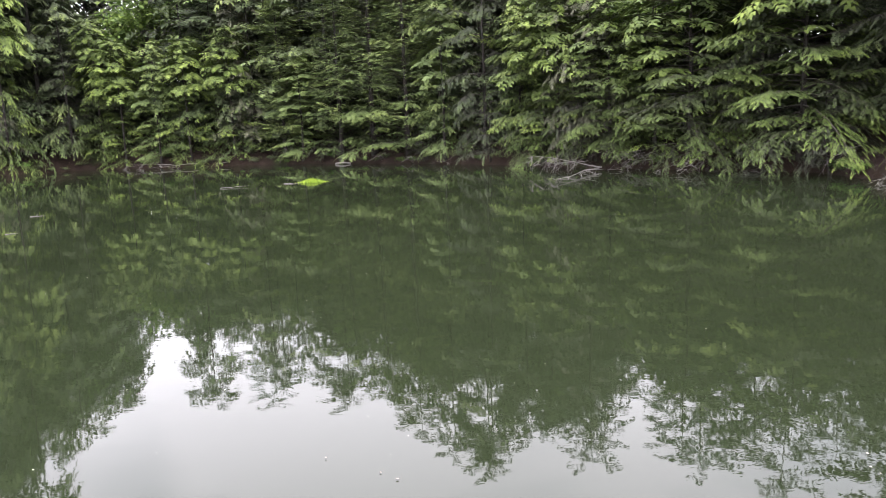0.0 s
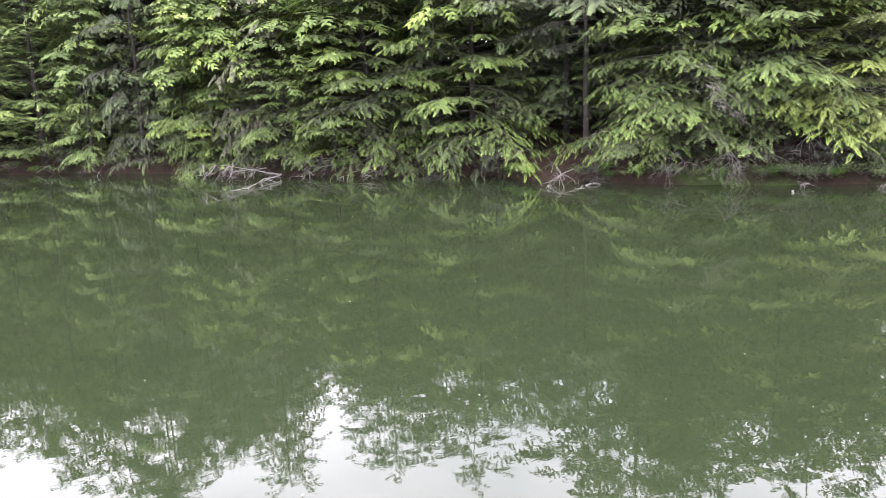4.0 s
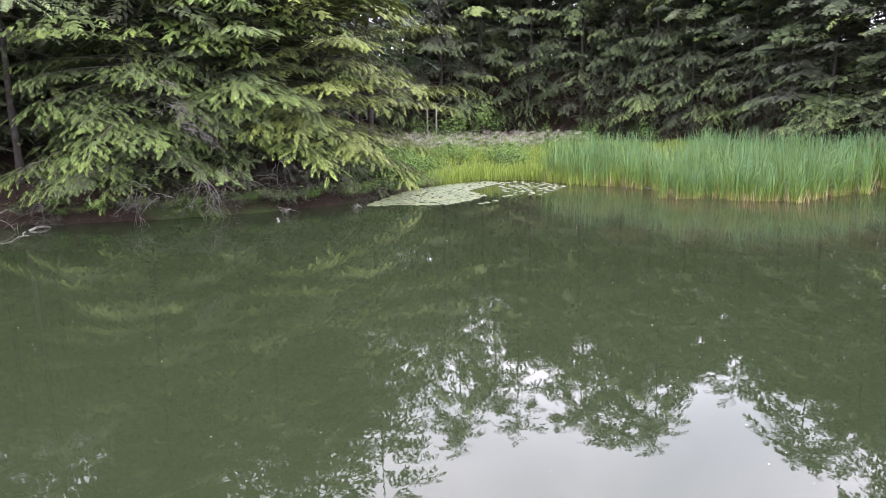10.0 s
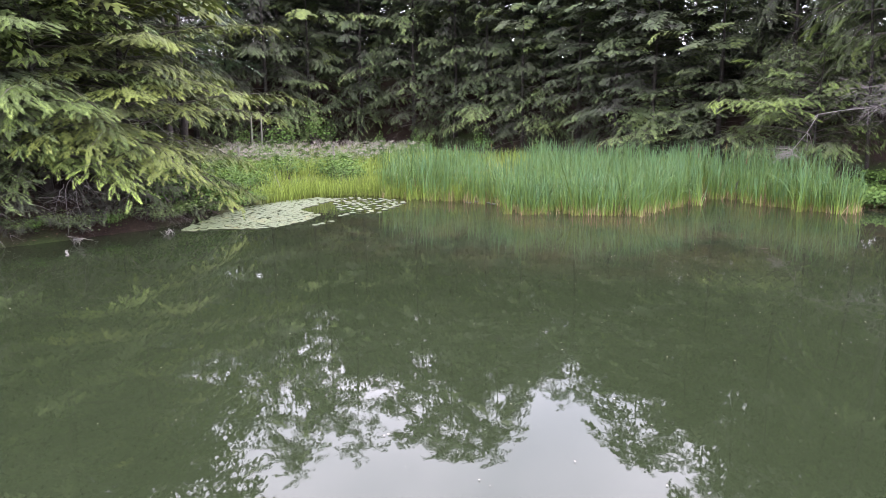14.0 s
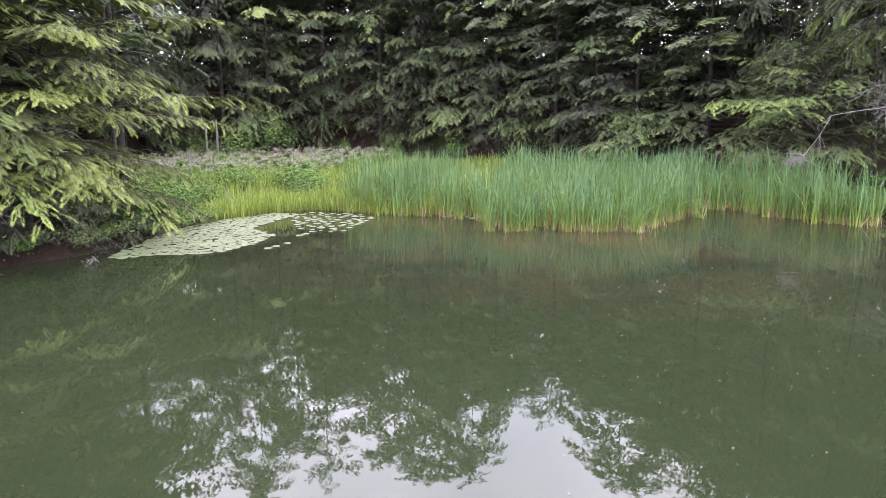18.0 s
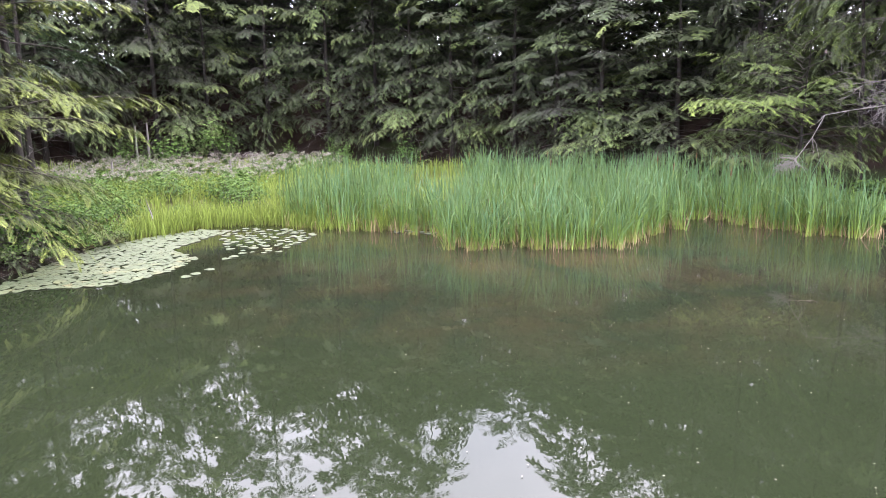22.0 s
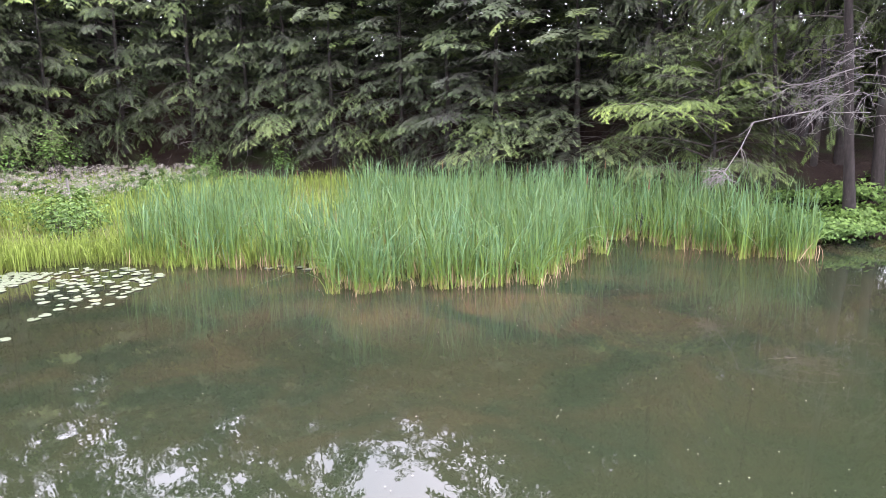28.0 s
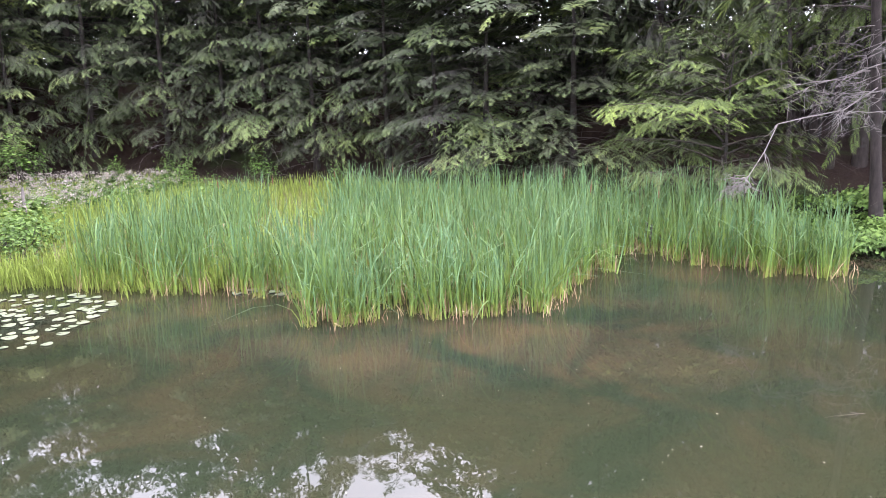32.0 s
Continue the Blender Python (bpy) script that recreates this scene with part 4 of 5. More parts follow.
def bush(name, label, seed, R, H, n, size, mat, stems=9, category="bush"):
    """A leafy bush with stems and a crown of small leaves on clumps of uneven size."""
    rng = np.random.default_rng(seed)
    ob = thing(name, Matrix(), label, category)
    paths, P, N = [], [], []
    for i in range(stems):
        a, r, h = rng.uniform(0, 2 * math.pi), R * math.sqrt(rng.random()), H * rng.uniform(0.55, 1)
        tip = np.array([r * math.cos(a), r * math.sin(a), h * (1 - 0.35 * (r / R) ** 2)])
        s = np.linspace(0, 1, 5)[:, None]
        c = tip * s + np.array([0, 0, 0.2 * h]) * (s * (1 - s)) + rng.normal(0, 0.02, (5, 3))
        paths.append((c, 0.016 * H * (1.05 - s[:, 0])))
        m = n // stems
        q = tip + rng.normal(0, 1, (m, 3)) * np.array([R * 0.30, R * 0.30, H * 0.16])
        P.append(q)
        N.append(unit(unit(q - np.array([0, 0, H * 0.3])) + rng.normal(0, 0.5, (m, 3)) + [0, 0, 0.9]))
    P, N = np.concatenate(P), np.concatenate(N)
    P[:, 2] = np.maximum(P[:, 2], 0.04)
    V, F = leaf_cluster(P, N, size * rng.uniform(0.6, 1.3, len(P)), rng)
    # leaf colour runs from darker at the foot to lighter at the top
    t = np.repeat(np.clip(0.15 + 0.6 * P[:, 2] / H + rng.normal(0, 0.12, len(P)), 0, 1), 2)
    tagged(part("stemwork", fast_mesh("stemwork", *tubes(paths, 4), TWIG, smooth=True), None, ob), kind="stuff")
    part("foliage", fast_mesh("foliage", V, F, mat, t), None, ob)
    return ob


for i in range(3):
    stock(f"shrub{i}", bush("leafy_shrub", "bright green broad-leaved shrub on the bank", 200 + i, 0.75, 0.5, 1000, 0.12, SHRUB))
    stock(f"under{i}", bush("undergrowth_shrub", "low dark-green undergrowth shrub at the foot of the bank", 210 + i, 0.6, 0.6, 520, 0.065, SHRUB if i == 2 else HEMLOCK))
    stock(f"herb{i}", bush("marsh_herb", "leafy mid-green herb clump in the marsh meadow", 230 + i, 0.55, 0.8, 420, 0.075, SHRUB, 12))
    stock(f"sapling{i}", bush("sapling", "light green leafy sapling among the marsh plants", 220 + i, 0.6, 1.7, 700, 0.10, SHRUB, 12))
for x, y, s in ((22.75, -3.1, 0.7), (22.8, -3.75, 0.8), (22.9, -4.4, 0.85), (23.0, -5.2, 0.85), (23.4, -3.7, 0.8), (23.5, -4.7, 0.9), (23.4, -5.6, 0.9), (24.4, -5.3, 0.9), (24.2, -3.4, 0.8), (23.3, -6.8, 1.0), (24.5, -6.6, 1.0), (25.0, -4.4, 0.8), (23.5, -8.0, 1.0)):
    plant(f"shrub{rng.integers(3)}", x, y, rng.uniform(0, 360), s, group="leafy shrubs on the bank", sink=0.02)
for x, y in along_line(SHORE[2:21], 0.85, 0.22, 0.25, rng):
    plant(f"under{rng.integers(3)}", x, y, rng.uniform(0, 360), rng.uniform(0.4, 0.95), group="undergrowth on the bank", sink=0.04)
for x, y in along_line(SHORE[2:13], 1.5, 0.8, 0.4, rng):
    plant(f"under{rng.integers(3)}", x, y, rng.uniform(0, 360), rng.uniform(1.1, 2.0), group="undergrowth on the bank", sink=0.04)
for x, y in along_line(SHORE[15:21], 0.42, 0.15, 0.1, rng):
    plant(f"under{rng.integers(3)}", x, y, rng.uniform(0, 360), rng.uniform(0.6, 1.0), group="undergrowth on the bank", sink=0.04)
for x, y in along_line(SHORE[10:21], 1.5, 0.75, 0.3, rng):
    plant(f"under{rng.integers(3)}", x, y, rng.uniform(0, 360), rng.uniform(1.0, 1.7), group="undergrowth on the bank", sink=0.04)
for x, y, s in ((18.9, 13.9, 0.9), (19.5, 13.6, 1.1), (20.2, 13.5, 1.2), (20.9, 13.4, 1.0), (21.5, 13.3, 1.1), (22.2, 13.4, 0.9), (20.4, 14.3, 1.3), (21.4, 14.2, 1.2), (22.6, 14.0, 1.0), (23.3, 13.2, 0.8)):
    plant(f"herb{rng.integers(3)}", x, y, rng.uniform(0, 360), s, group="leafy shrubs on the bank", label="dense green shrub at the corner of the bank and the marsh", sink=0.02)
HERBS = np.array([(24.6, 13.2), (25.6, 10.4), (27.5, 9.8), (31, 8.5), (34, 8), (37, 10), (36, 16), (31, 19), (27, 17), (25, 15)])
for x, y in scatter(HERBS, 75, rng):
    plant(f"herb{rng.integers(3)}", x, y, rng.uniform(0, 360), rng.uniform(0.55, 1.05), group="herbs in the meadow", sink=0.02)
for x, y, s in ((38.4, 17.3, 1.1), (38.6, 15.6, 1.2), (37.0, 18.6, 0.9), (38.9, 12.6, 0.7), (37.9, 10.4, 0.7), (35.9, 7.4, 0.6), (33.9, 5.0, 0.6)):
    plant(f"sapling{rng.integers(3)}", x, y, rng.uniform(0, 360), s, group="saplings in the marsh", sink=0.02)


def joe_pye(seed):
    """A tall marsh flower: a stem, whorls of leaves and a domed, fluffy flower head."""
    rng = np.random.default_rng(seed)
    ob = thing("marsh_flower", Matrix(), "tall marsh flower with a dusty pale-pink flower head", "flower", "marsh flowers")
    h = rng.uniform(0.75, 0.95)
    part("stem", fast_mesh("stem", *tubes([([(0, 0, -0.05), (0.02, 0.01, h * 0.5), (0.03, 0.02, h)], [0.009, 0.007, 0.005])], 5), SEDGE, smooth=True), None, ob)
    P = np.repeat(np.stack([np.zeros(7), np.zeros(7), np.linspace(0.2, 0.9, 7) * h], 1), 5, 0)
    N = unit(rng.normal(0, 0.35, P.shape) + [0, 0, 1])
    V, F = leaf_cluster(P, N, rng.uniform(0.12, 0.24, len(P)), rng)
    tagged(part("leaves", fast_mesh("leaves", V, F, SHRUB, np.full(len(F), 0.55)), None, ob), kind="stuff")
    q = rng.normal(0, 1, (90, 3)) * [0.055, 0.055, 0.025]
    q[:, 2] = h + 0.06 + q[:, 2] - 2.0 * (q[:, 0] ** 2 + q[:, 1] ** 2)
    V, F = leaf_cluster(q, unit(rng.normal(0, 0.7, q.shape) + [0, 0, 1]), rng.uniform(0.02, 0.045, len(q)), rng)
    tagged(part("flower_head", fast_mesh("flower_head", V, F, BLOSSOM, np.full(len(F), 0.5)), None, ob, "fluffy pale-pink flower head"), kind="stuff")
    return ob


for i in range(3):
    stock(f"joe{i}", joe_pye(300 + i))
FLOWERS = np.array([(28.0, 15.0), (30, 11.6), (35, 9.8), (39, 11), (40, 16), (38, 20), (33, 20.5), (29, 18)])
for x, y in scatter(FLOWERS, 270, rng):
    plant(f"joe{rng.integers(3)}", x, y, rng.uniform(0, 360), rng.uniform(0.62, 1.0), group="marsh flowers", sink=0.02)

# the finer mass of blossom between the tall flowers
P = scatter(FLOWERS, 620, rng)
z, h = land(P), rng.uniform(0.48, 0.80, len(P))
stems = blades(P, z - 0.02, h, np.full(len(P), 0.012), rng, 0.02, 2, 0.02, (0.3, 0.6))
tagged(new("flower_stems", leafy("flower_stems", stems, SEDGE)), "thin green stems of the marsh flowers", "flowers", kind="stuff")
Q = np.repeat(np.c_[P, z + h], 22, 0) + rng.normal(0, 1, (len(P) * 22, 3)) * [0.07, 0.07, 0.035]
V, F = leaf_cluster(Q, unit(rng.normal(0, 0.7, Q.shape) + [0, 0, 1]), rng.uniform(0.02, 0.05, len(Q)), rng)
tagged(new("blossom", fast_mesh("blossom", V, F, BLOSSOM, np.full(len(F), 0.5))), "dusty pale-pink blossom massed over the marsh", "flowers", kind="stuff")

# ---- lily pads ----


def pad_mesh(seed, n=18):
    """A round floating leaf with a notch, a thin rim and a shallow dish."""
    rng = np.random.default_rng(seed)
    bm = bmesh.new()
    a0 = 0.16
    ring = []
    for k, (f, z) in enumerate(((0.55, 0.002), (0.97, 0.006), (1.0, 0.003))):
        row = []
        for i in range(n):
            a = a0 + (2 * math.pi - 2 * a0) * i / (n - 1)
            r = f * (1 + 0.03 * math.sin(3 * a + seed) + rng.normal(0, 0.008))
            row.append(bm.verts.new((r * math.cos(a), r * math.sin(a) * 0.94, z + 0.010 * math.sin(2 * a + seed) * f)))
        ring.append(row)
    c = bm.verts.new((0.08, 0, 0.0))
    low = [bm.verts.new((v.co.x, v.co.y, v.co.z - 0.006)) for v in ring[2]]
    for i in range(n - 1):
        bm.faces.new((c, ring[0][i], ring[0][i + 1]))
        for p, q in ((ring[0], ring[1]), (ring[1], ring[2]), (ring[2], low)):
            bm.faces.new((p[i], q[i], q[i + 1], p[i + 1]))
    me = bpy.data.meshes.new("lily_pad")
    bm.to_mesh(me)
    bm.free()
    for f in me.polygons:
        f.use_smooth = True
    me.materials.append(LILY)
    return me


pads = [pad_mesh(i) for i in range(4)]
PADS = np.array([(18.0, 12.75), (18.25, 12.0), (18.5, 10.95), (19.4, 10.45), (20.4, 10.4), (21.3, 11.2), (22.6, 10.9), (23.4, 10.6), (23.6, 11.4), (22.6, 12.2), (21.6, 12.7), (19.8, 12.85)])
LOOSE = np.array([(20.8, 9.0), (21.6, 8.9), (22.4, 8.7), (22.9, 8.5), (23.6, 9.6), (23.8, 10.6), (22.6, 10.6), (21.3, 10.1), (20.8, 9.7)])
spots = []


def float_pads(poly, n, lo, hi, gap):
    for p in scatter(poly, n, rng):
        r = rng.uniform(lo, hi)
        if all(math.hypot(p[0] - a, p[1] - b) > (r + c) * gap for a, b, c in spots):
            spots.append((p[0], p[1], r))


float_pads(PADS, 5000, 0.065, 0.115, 0.62)
float_pads(LOOSE, 190, 0.05, 0.10, 0.95)
for p in ((20.34, 9.82), (20.52, 9.75), (19.46, 9.85), (18.95, 10.05), (19.15, 9.98), (23.0, 6.75), (22.8, 6.4), (22.9, 6.6), (22.7, 6.1), (23.1, 7.0), (22.6, 6.3), (22.85, 6.95)):
    spots.append((p[0], p[1], 0.09))
spots.sort(key=lambda s: math.hypot(s[0] - 10, s[1] - 6))
for x, y, r in spots[:300]:
    ob = new("lily_pad", pads[rng.integers(4)])
    ob.matrix_basis = pose(x, y, 0.012, rng.normal(0, 1.2), rng.normal(0, 1.2), rng.uniform(0, 360)) @ Matrix.Diagonal((r, r, 0.4, 1))
    tagged(ob, "round grey-green lily pad floating on the pond", "lily pad", "lily pads")
rest = [(np.array([v.co for v in pads[0].vertices]), x, y, r) for x, y, r in spots[300:]]
if rest:
    src = pads[0]
    tris = [tuple(p.vertices) if len(p.vertices) == 4 else (*p.vertices, p.vertices[2]) for p in src.polygons if len(p.vertices) == 4]
    core = [tuple(p.vertices) for p in src.polygons if len(p.vertices) == 3]
    allf = np.array([(t[0], t[1], t[2]) for t in tris] + [(t[0], t[2], t[3]) for t in tris] + core)
    V, F, o = [], [], 0
    for v, x, y, r in rest:
        a = rng.uniform(0, 6.28)
        R = np.array([[math.cos(a), -math.sin(a), 0], [math.sin(a), math.cos(a), 0], [0, 0, 0.4 / r]])
        V.append((v @ R.T) * r + [x, y, 0.012])
        F.append(allf + o)
        o += len(v)
    ob = new("lily_pad_carpet", fast_mesh("lily_pad_carpet", np.concatenate(V), np.concatenate(F), LILY, smooth=True))
    tagged(ob, "carpet of grey-green lily pads by the marsh", "lily pads", kind="stuff")

# ---- dead wood and small things ----


def branch_thing(name, label, x, y, z, az, ln, rng, r0=0.03, forks=6, droop=0.0, up=0.0, mat=None, category="branch", tilt=0.0):
    ob = new(name, fast_mesh(name, *tubes(bare_bough(rng, (0, 0, 0), 0.0, ln, droop, forks, r0, up), 6), mat or DEAD, smooth=True))
    ob.matrix_basis = pose(x, y, z, 0, tilt, az)
    return tagged(ob, label, category, "fallen dead branches")


rng = np.random.default_rng(55)
for x, y, z, az, ln, r0, up, droop in (
        (7.6, 27.9, 0.15, 186, 2.6, 0.026, 0.16, 0.0), (7.5, 27.8, 0.15, 226, 3.2, 0.024, -0.04, 0.0), (7.2, 28.2, 0.35, 205, 1.7, 0.016, 0.05, 0.1), (9.6, 27.4, 0.35, 200, 1.5, 0.018, 0.1, 0.3), (8.9, 27.6, 0.55, 240, 1.2, 0.014, -0.1, 0.2),
        (11.2, 26.4, 0.5, 203, 2.2, 0.018, -0.18, 0.02), (10.4, 25.8, 0.5, 230, 1.6, 0.014, -0.1, 0.1), (13.2, 19.6, 0.4, 250, 1.5, 0.016, -0.2, 0.1),
        (13.6, 19.2, 0.40, 205, 1.5, 0.020, -0.18, 0.05), (13.0, 18.2, 0.05, 215, 1.2, 0.014, -0.03, 0.0), (-12.0, 45.4, 0.15, 200, 3.0, 0.022, 0.05, 0.1), (-13.6, 45.7, 0.2, 170, 2.6, 0.022, 0.05, 0.05),
        (-10.6, 44.9, 0.15, 10, 2.2, 0.022, 0.15, 0.1), (-6.9, 43.7, 0.1, -60, 1.0, 0.02, 0.9, 0.1), (-1.6, 40.4, 0.1, -30, 1.1, 0.022, 0.5, 0.1), (0.2, 38.6, 0.1, -60, 1.0, 0.02, 0.5, 0.2),
        (18.0, 13.0, 0.05, 200, 0.7, 0.014, 0.05, 0.0), (16.6, 14.3, 0.03, 230, 0.6, 0.012, 0.25, 0.1)):
    branch_thing("fallen_branch", "bleached fallen branch lying over the water's edge", x, y, z, az, ln, rng, r0, 8, droop, up)


def tuft(x, y, z, az, ln, n, tilt=0.0, hang=0.5, label="tangle of fine grey dead twigs hanging over the bank"):
    ob = new("dead_twigs", fast_mesh("dead_twigs", *tubes(twig_tuft(rng, n, ln, hang), 3), DEAD, smooth=True))
    ob.matrix_basis = pose(x, y, z, 0, tilt, az)
    return tagged(ob, label, "twigs", "tangles of dead twigs", "stuff")


for x, y, z, az, ln, n, tilt in (
        (14.7, 16.8, 0.8, 225, 1.0, 30, 25), (15.7, 15.7, 0.9, 235, 1.2, 40, 30), (14.9, 16.5, 0.6, 200, 0.8, 18, 20), (15.1, 15.9, 2.5, 250, 1.3, 40, 15), (15.3, 15.8, 2.1, 280, 1.1, 30, 10), (15.0, 16.0, 3.0, 225, 1.0, 20, -10),
        (17.9, 14.4, 1.5, 240, 0.8, 20, 10), (17.2, 14.6, 1.2, 235, 1.1, 30, 35), (18.6, 13.9, 1.1, 250, 1.0, 30, 35), (16.3, 15.5, 1.0, 230, 1.0, 26, 35), (19.6, 13.5, 1.0, 260, 0.8, 24, 30), (16.9, 15.2, 0.7, 230, 0.8, 14, 30), (10.8, 25.6, 0.6, 220, 1.2, 22, 10), (9.2, 27.3, 0.5, 210, 1.1, 20, 0), (5.9, 27.7, 0.55, 220, 0.8, 26, 20), (6.7, 27.8, 0.45, 215, 0.8, 26, 20), (9.3, 27.5, 0.6, 225, 0.8, 24, 10), (8.9, 27.9, 0.6, 225, 0.8, 18, 10),
        (12.3, 22.8, 1.2, 230, 0.9, 16, 30), (13.1, 20.9, 0.9, 220, 0.9, 14, 0), (11.2, 25.5, 0.9, 200, 1.4, 24, 0), (14.0, 18.9, 1.3, 230, 1.0, 16, 0)):
    tuft(x, y, z, az, ln, n, tilt)
branch_thing("sunken_branch", "dark forked branch showing at the water surface", 16.9, 0.8, -0.012, 98, 0.7, rng, 0.006, 5, 0.0, 0.02, TWIG)
branch_thing("bleached_stick", "bleached stick standing in the marsh edge", 23.8, 12.4, 0.0, 40, 0.55, rng, 0.03, 0, 0.0, 1.3)


def log_mesh(ln, r, rng, mat):
    s = np.linspace(0, 1, 9)
    P = np.stack([s * ln, np.cumsum(rng.normal(0, 0.02, 9)), 0.05 * np.sin(s * 3)], 1)
    V, F = tubes([(np.vstack([P[:1], P, P[-1:]]), np.concatenate([[0.001], r * (1 - 0.3 * s) * rng.uniform(0.92, 1.08, 9), [0.001]]))], 10)
    return fast_mesh("log", V, F, mat, smooth=True)


for x, y, z, az, ln, r in ((-3.4, 40.9, 0.03, -20, 0.9, 0.06), (13.2, 18.3, 0.0, -20, 0.45, 0.03), (15.4, 13.6, -0.01, 30, 0.5, 0.022)):
    ob = new("driftwood_log", log_mesh(ln, r, rng, DEAD))
    ob.matrix_basis = pose(x, y, z, 0, 0, az)
    tagged(ob, "short weathered log at the water's edge", "log", "driftwood logs")

# floating moss islet
P = rng.normal(0, 1, (900, 2)) * [0.55, 0.28]
V, F, T = blades(P, np.full(900, -0.02), rng.uniform(0.05, 0.16, 900) * np.exp(-(P[:, 0] / 0.9) ** 2), np.full(900, 0.035), rng, 0.4, 2, 0.4)
ob = new("moss_islet", fast_mesh("moss_islet", V, F, ALGAE, T))
ob.matrix_basis = pose(-3.3, 29.0, 0.01, 0, 0, -3) @ Matrix.Diagonal((0.55, 0.6, 1.25, 1))
tagged(ob, "bright yellow-green islet of floating moss", "moss")
branch_thing("floating_stick", "thin stick floating beside the moss islet", -4.3, 28.7, 0.02, 5, 0.7, rng, 0.02, 1)
branch_thing("floating_stick", "thin bleached stick floating on the pond", -6.5, 28.0, 0.012, 8, 1.2, rng, 0.016, 1)
branch_thing("floating_stick", "thin bleached stick floating on the pond", -10.1, 21.4, 0.01, 20, 0.4, rng, 0.014, 1)
branch_thing("floating_stick", "thin bleached stick floating on the pond", -8.9, 17.8, 0.01, -10, 0.3, rng, 0.012, 1)

# drifting specks
P = np.c_[rng.uniform(-8, 22, 900), rng.uniform(-4, 30, 900)]
P = np.vstack([P, np.array([13.5, 4.2]) + rng.normal(0, 1, (170, 2)) * [2.6, 2.2]])
P = P[inside(P, SHORE) & (reach(P, LOOP) > 0.6)]
V, F = leaf_cluster(np.c_[P, np.full(len(P), 0.008)], unit(rng.normal(0, 0.05, (len(P), 3)) + [0, 0, 1]), rng.uniform(0.008, 0.024, len(P)), rng)
tagged(new("drifting_specks", fast_mesh("drifting_specks", V, F, BLOSSOM, np.full(len(F), 0.6))), "pale seeds and leaf bits drifting on the water", "leaf litter", kind="stuff")

# ---- the bare-trunked pine at the water and its neighbours ----
rng = np.random.default_rng(77)
pine = conifer("pine_tree", "grey-barked pine with bare dead boughs over the cattails", 80, 17.0, 2.6, 3.9, 20, 2.4, FINE, 0.7, LIGHT, PALE_BARK, r=0.105, droop=0.25, lean=(0.0, 1.7), top=(26, 1.8, 0.9), wob=0.012)
pine.matrix_basis = pose(23.6, -4.6, ground_at(23.6, -4.6) - 0.1)
dead_boughs(pine, rng, 7, 1.9, 3.4, 2.6, 0.12, 7, 0.013, az=1.7)
dead_boughs(pine, rng, 14, 2.7, 4.2, 1.6, 0.5, 9, 0.009, az=1.7)
dead_boughs(pine, rng, 5, 2.0, 3.6, 1.5, 0.3, 6, 0.010, az=4.4)
for x, y, r, seed, ln in ((26.0, -4.4, 0.05, 81, (0.2, 0.8)), (26.4, -5.6, 0.065, 82, (0.1, -0.2)), (27.0, -7.0, 0.08, 84, (0.3, 0.2)), (25.8, -8.2, 0.08, 86, (0, -0.3))):
    t = conifer("pine_tree", "slender grey-brown trunk with dead twigs and a high crown", seed, 16.0, 2.6, 4.0, 14, 3.2, MIDDLE, 0.6, HEMLOCK, BARK, r=r, lean=ln, top=(26, 1.6, 1.0))
    t.matrix_basis = pose(x, y, ground_at(x, y) - 0.1)
    dead_boughs(t, rng, 6, 0.8, 4.5, 1.5, 0.3, 6, 0.008, mat=TWIG)

# a long hanging dead bough with a pale tuft above the cattails, and the mound at their feet
hrng = np.random.default_rng(91)
spine = np.array([(23.4, -4.2, 2.8), (22.8, -3.1, 2.45), (22.35, -2.05, 2.36), (22.28, -1.55, 2.28), (22.25, -1.32, 1.85), (22.2, -1.05, 1.5), (22.15, -0.85, 1.25)])
paths = [(spine, np.array([0.011, 0.010, 0.009, 0.008, 0.008, 0.007, 0.004]))]
for k in range(1, 6):
    for g in range(3):
        d = unit(hrng.normal(0, 0.5, 3) + [0, 0.3, -0.6])
        q = np.linspace(0, hrng.uniform(0.25, 0.7), 5)
        paths.append((spine[k] + np.outer(q, d) + np.cumsum(hrng.normal(0, 0.02, (5, 3)), axis=0) * (q[:, None] > 0), 0.006 * (1.05 - np.linspace(0, 1, 5))))
ob = new("hanging_branch", fast_mesh("hanging_branch", *tubes(paths, 5), DEAD, smooth=True))
tagged(ob, "long bleached dead branch hanging over the cattails", "branch", "fallen dead branches")
tuft(22.15, -0.95, 1.38, 120, 0.36, 110, 5, 0.25, "pale bushy tuft of dead twigs above the cattails")


def mound(rng):
    """A rough heap of dark dead stems."""
    paths = []
    for i in range(46):
        a = rng.uniform(0, 2 * math.pi)
        q = np.linspace(0, 1, 5)
        w = rng.uniform(0.12, 0.34)
        paths.append((np.stack([math.cos(a) * w * q, math.sin(a) * w * q, 0.38 * rng.uniform(0.7, 1.1) * (1 - q ** 2)], 1), np.full(5, 0.014)))
    return paths


ob = new("reed_mound", fast_mesh("reed_mound", *tubes(mound(rng), 4), TWIG, smooth=True))
ob.matrix_basis = pose(24.55, -0.45, 0.0)
tagged(ob, "dark domed mound of dead stems between the cattails", "mound")

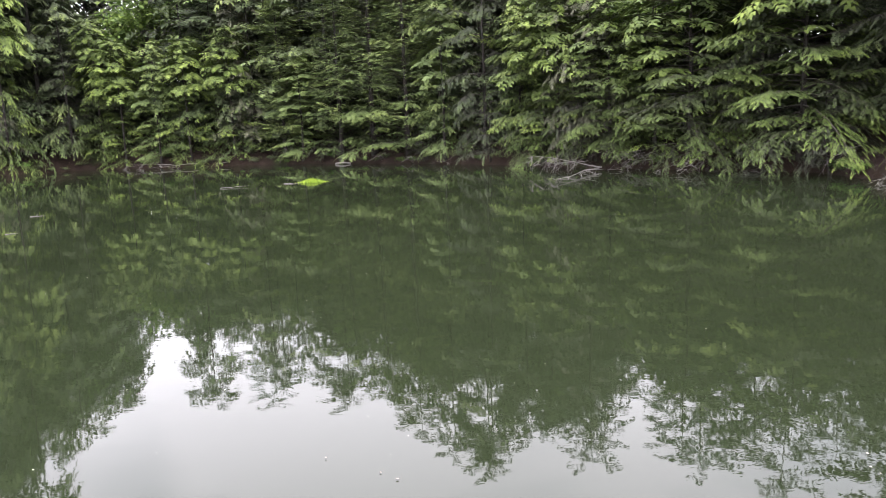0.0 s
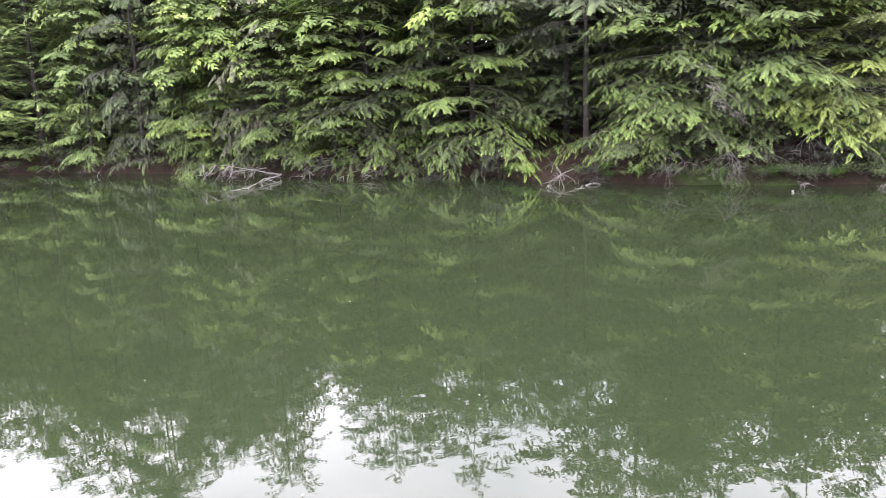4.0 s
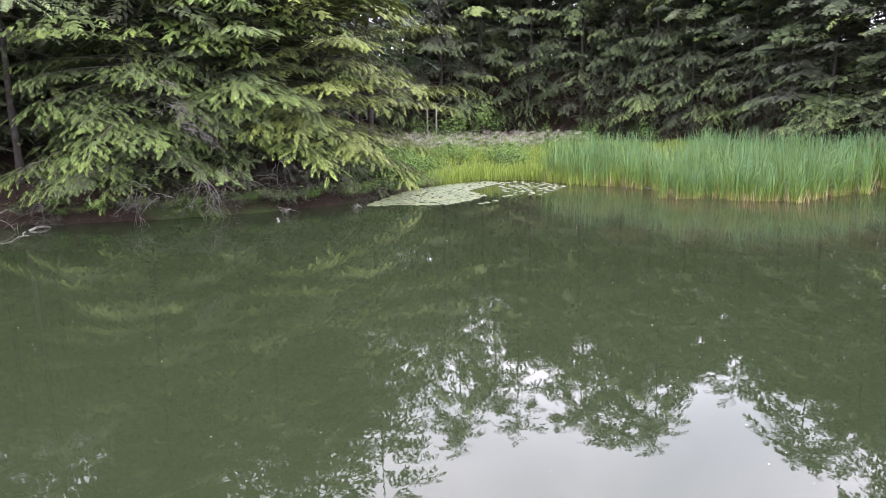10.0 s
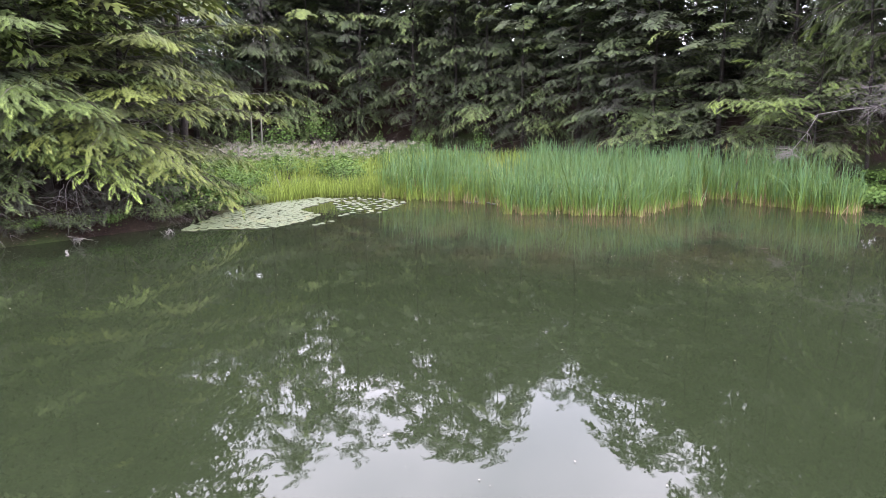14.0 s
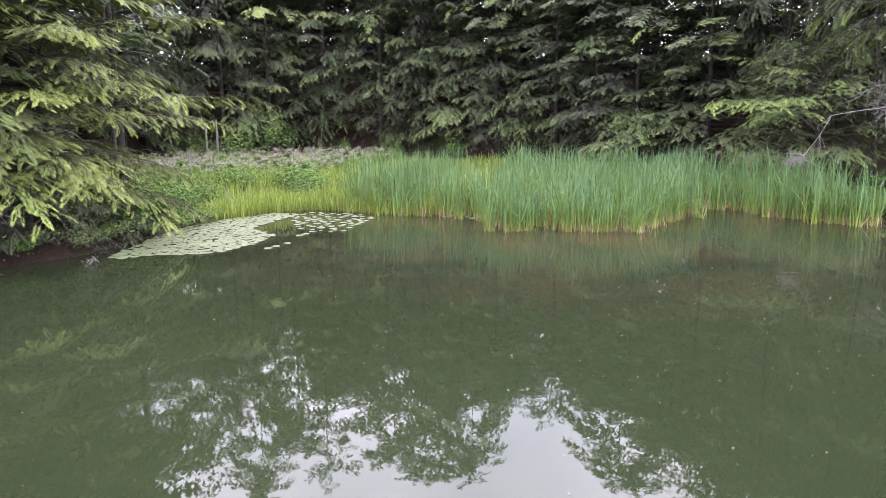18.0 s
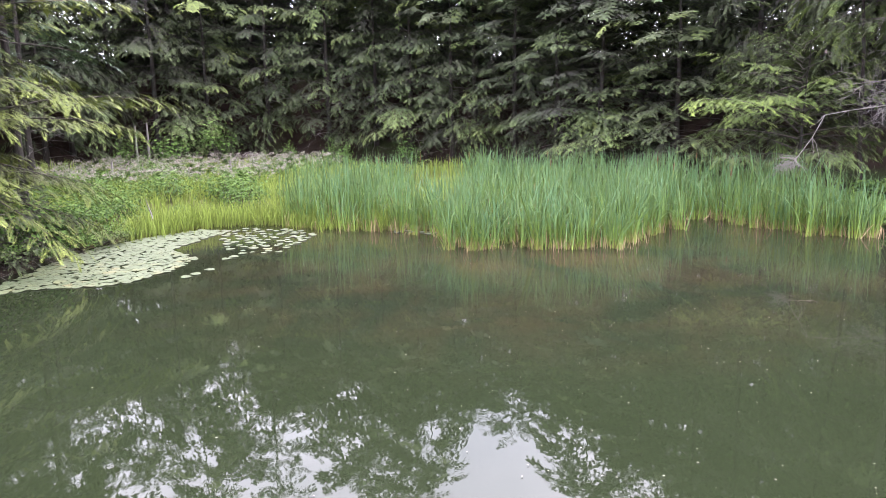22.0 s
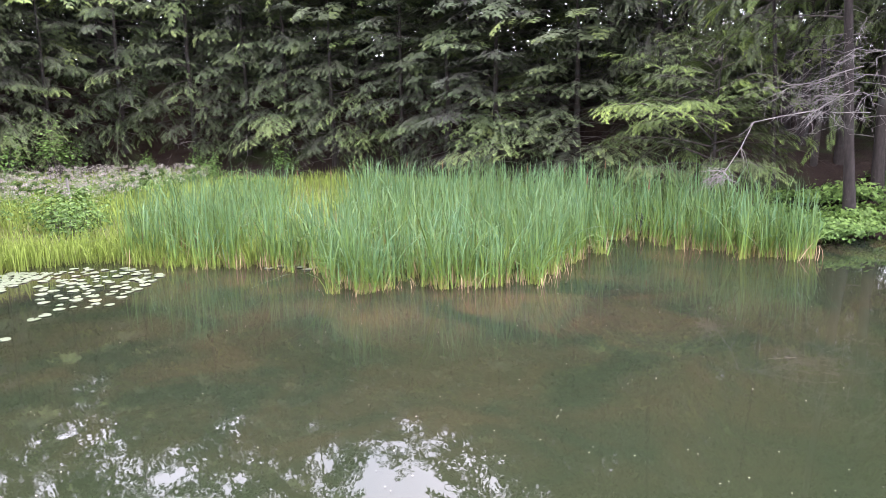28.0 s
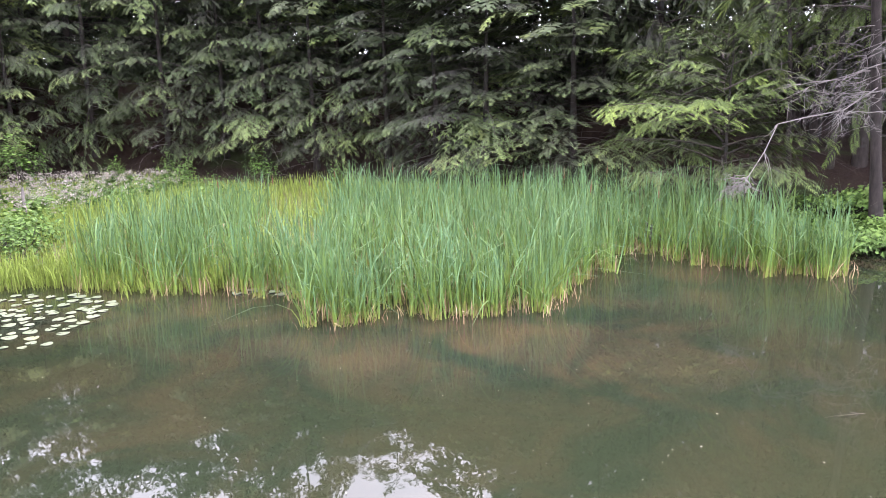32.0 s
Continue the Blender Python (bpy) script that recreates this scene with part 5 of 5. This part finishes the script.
# weathered snag on the far bank and grey stubs in the meadow
snag = thing("dead_snag", pose(-9.3, 47.6, ground_at(-9.3, 47.6) - 0.1), "weathered grey dead tree with bare broken boughs", "dead tree")
part("trunk", fast_mesh("trunk", *tubes([trunk_path(8.5, 0.14, (0.4, 0), 92)], 8), DEAD, smooth=True), None, snag)
dead_boughs(snag, rng, 14, 3.0, 8.0, 2.2, 0.15, 6, 0.03)
for x, y, h in ((31.0, 16.6, 0.95), (31.0, 12.8, 1.0), (38.0, 18.7, 2.0), (38.0, 18.2, 2.1)):
    ob = new("dead_stub", fast_mesh("dead_stub", *tubes([([(0, 0, -0.1), (0.03, 0, h * 0.5), (0.1, 0.02, h)], [0.06, 0.05, 0.03])], 7), DEAD, smooth=True))
    ob.matrix_basis = pose(x, y, ground_at(x, y))
    tagged(ob, "grey dead stub standing in the meadow", "stub", "dead stubs in the meadow")

# leaf litter and needles on the open bank
rng = np.random.default_rng(131)
P = []
for a, b in zip(SHORE[2:20], SHORE[3:21]):
    n = int(np.linalg.norm(b - a) * 160)
    d = unit(b - a)
    P.append(a + (b - a) * rng.random((n, 1)) + np.array([-d[1], d[0]]) * rng.random((n, 1)) * 1.6)
P = np.concatenate(P)
P = P[~inside(P, SHORE)]
V, F = leaf_cluster(np.c_[P, land(P) + 0.012], unit(rng.normal(0, 0.35, (len(P), 3)) + [0, 0, 1]), rng.uniform(0.03, 0.09, len(P)), rng)
LITTER = leaf_material("brown_leaf_litter", (0.010, 0.007, 0.006), (0.028, 0.017, 0.012), (0.070, 0.046, 0.030), 0.1, 0.8, 0.9)
tagged(new("leaf_litter", fast_mesh("leaf_litter", V, F, LITTER, np.full(len(F), 0.5))), "dead brown leaves scattered over the bank", "leaf litter", kind="stuff")
for k in range(46):
    i = rng.integers(8, 20)
    a, b = SHORE[i], SHORE[i + 1]
    d = unit(b - a)
    p = a + (b - a) * rng.random() + np.array([-d[1], d[0]]) * rng.uniform(0.1, 0.5)
    z = ground_at(p[0], p[1]) + 0.05
    az = math.degrees(math.atan2(-d[0], d[1])) + rng.normal(0, 35)
    branch_thing("bank_root", "thin bare root hanging from the bank", p[0], p[1], z, az, rng.uniform(0.35, 0.9), rng, 0.010, 4, 0.5, 0.0, TWIG, "root")
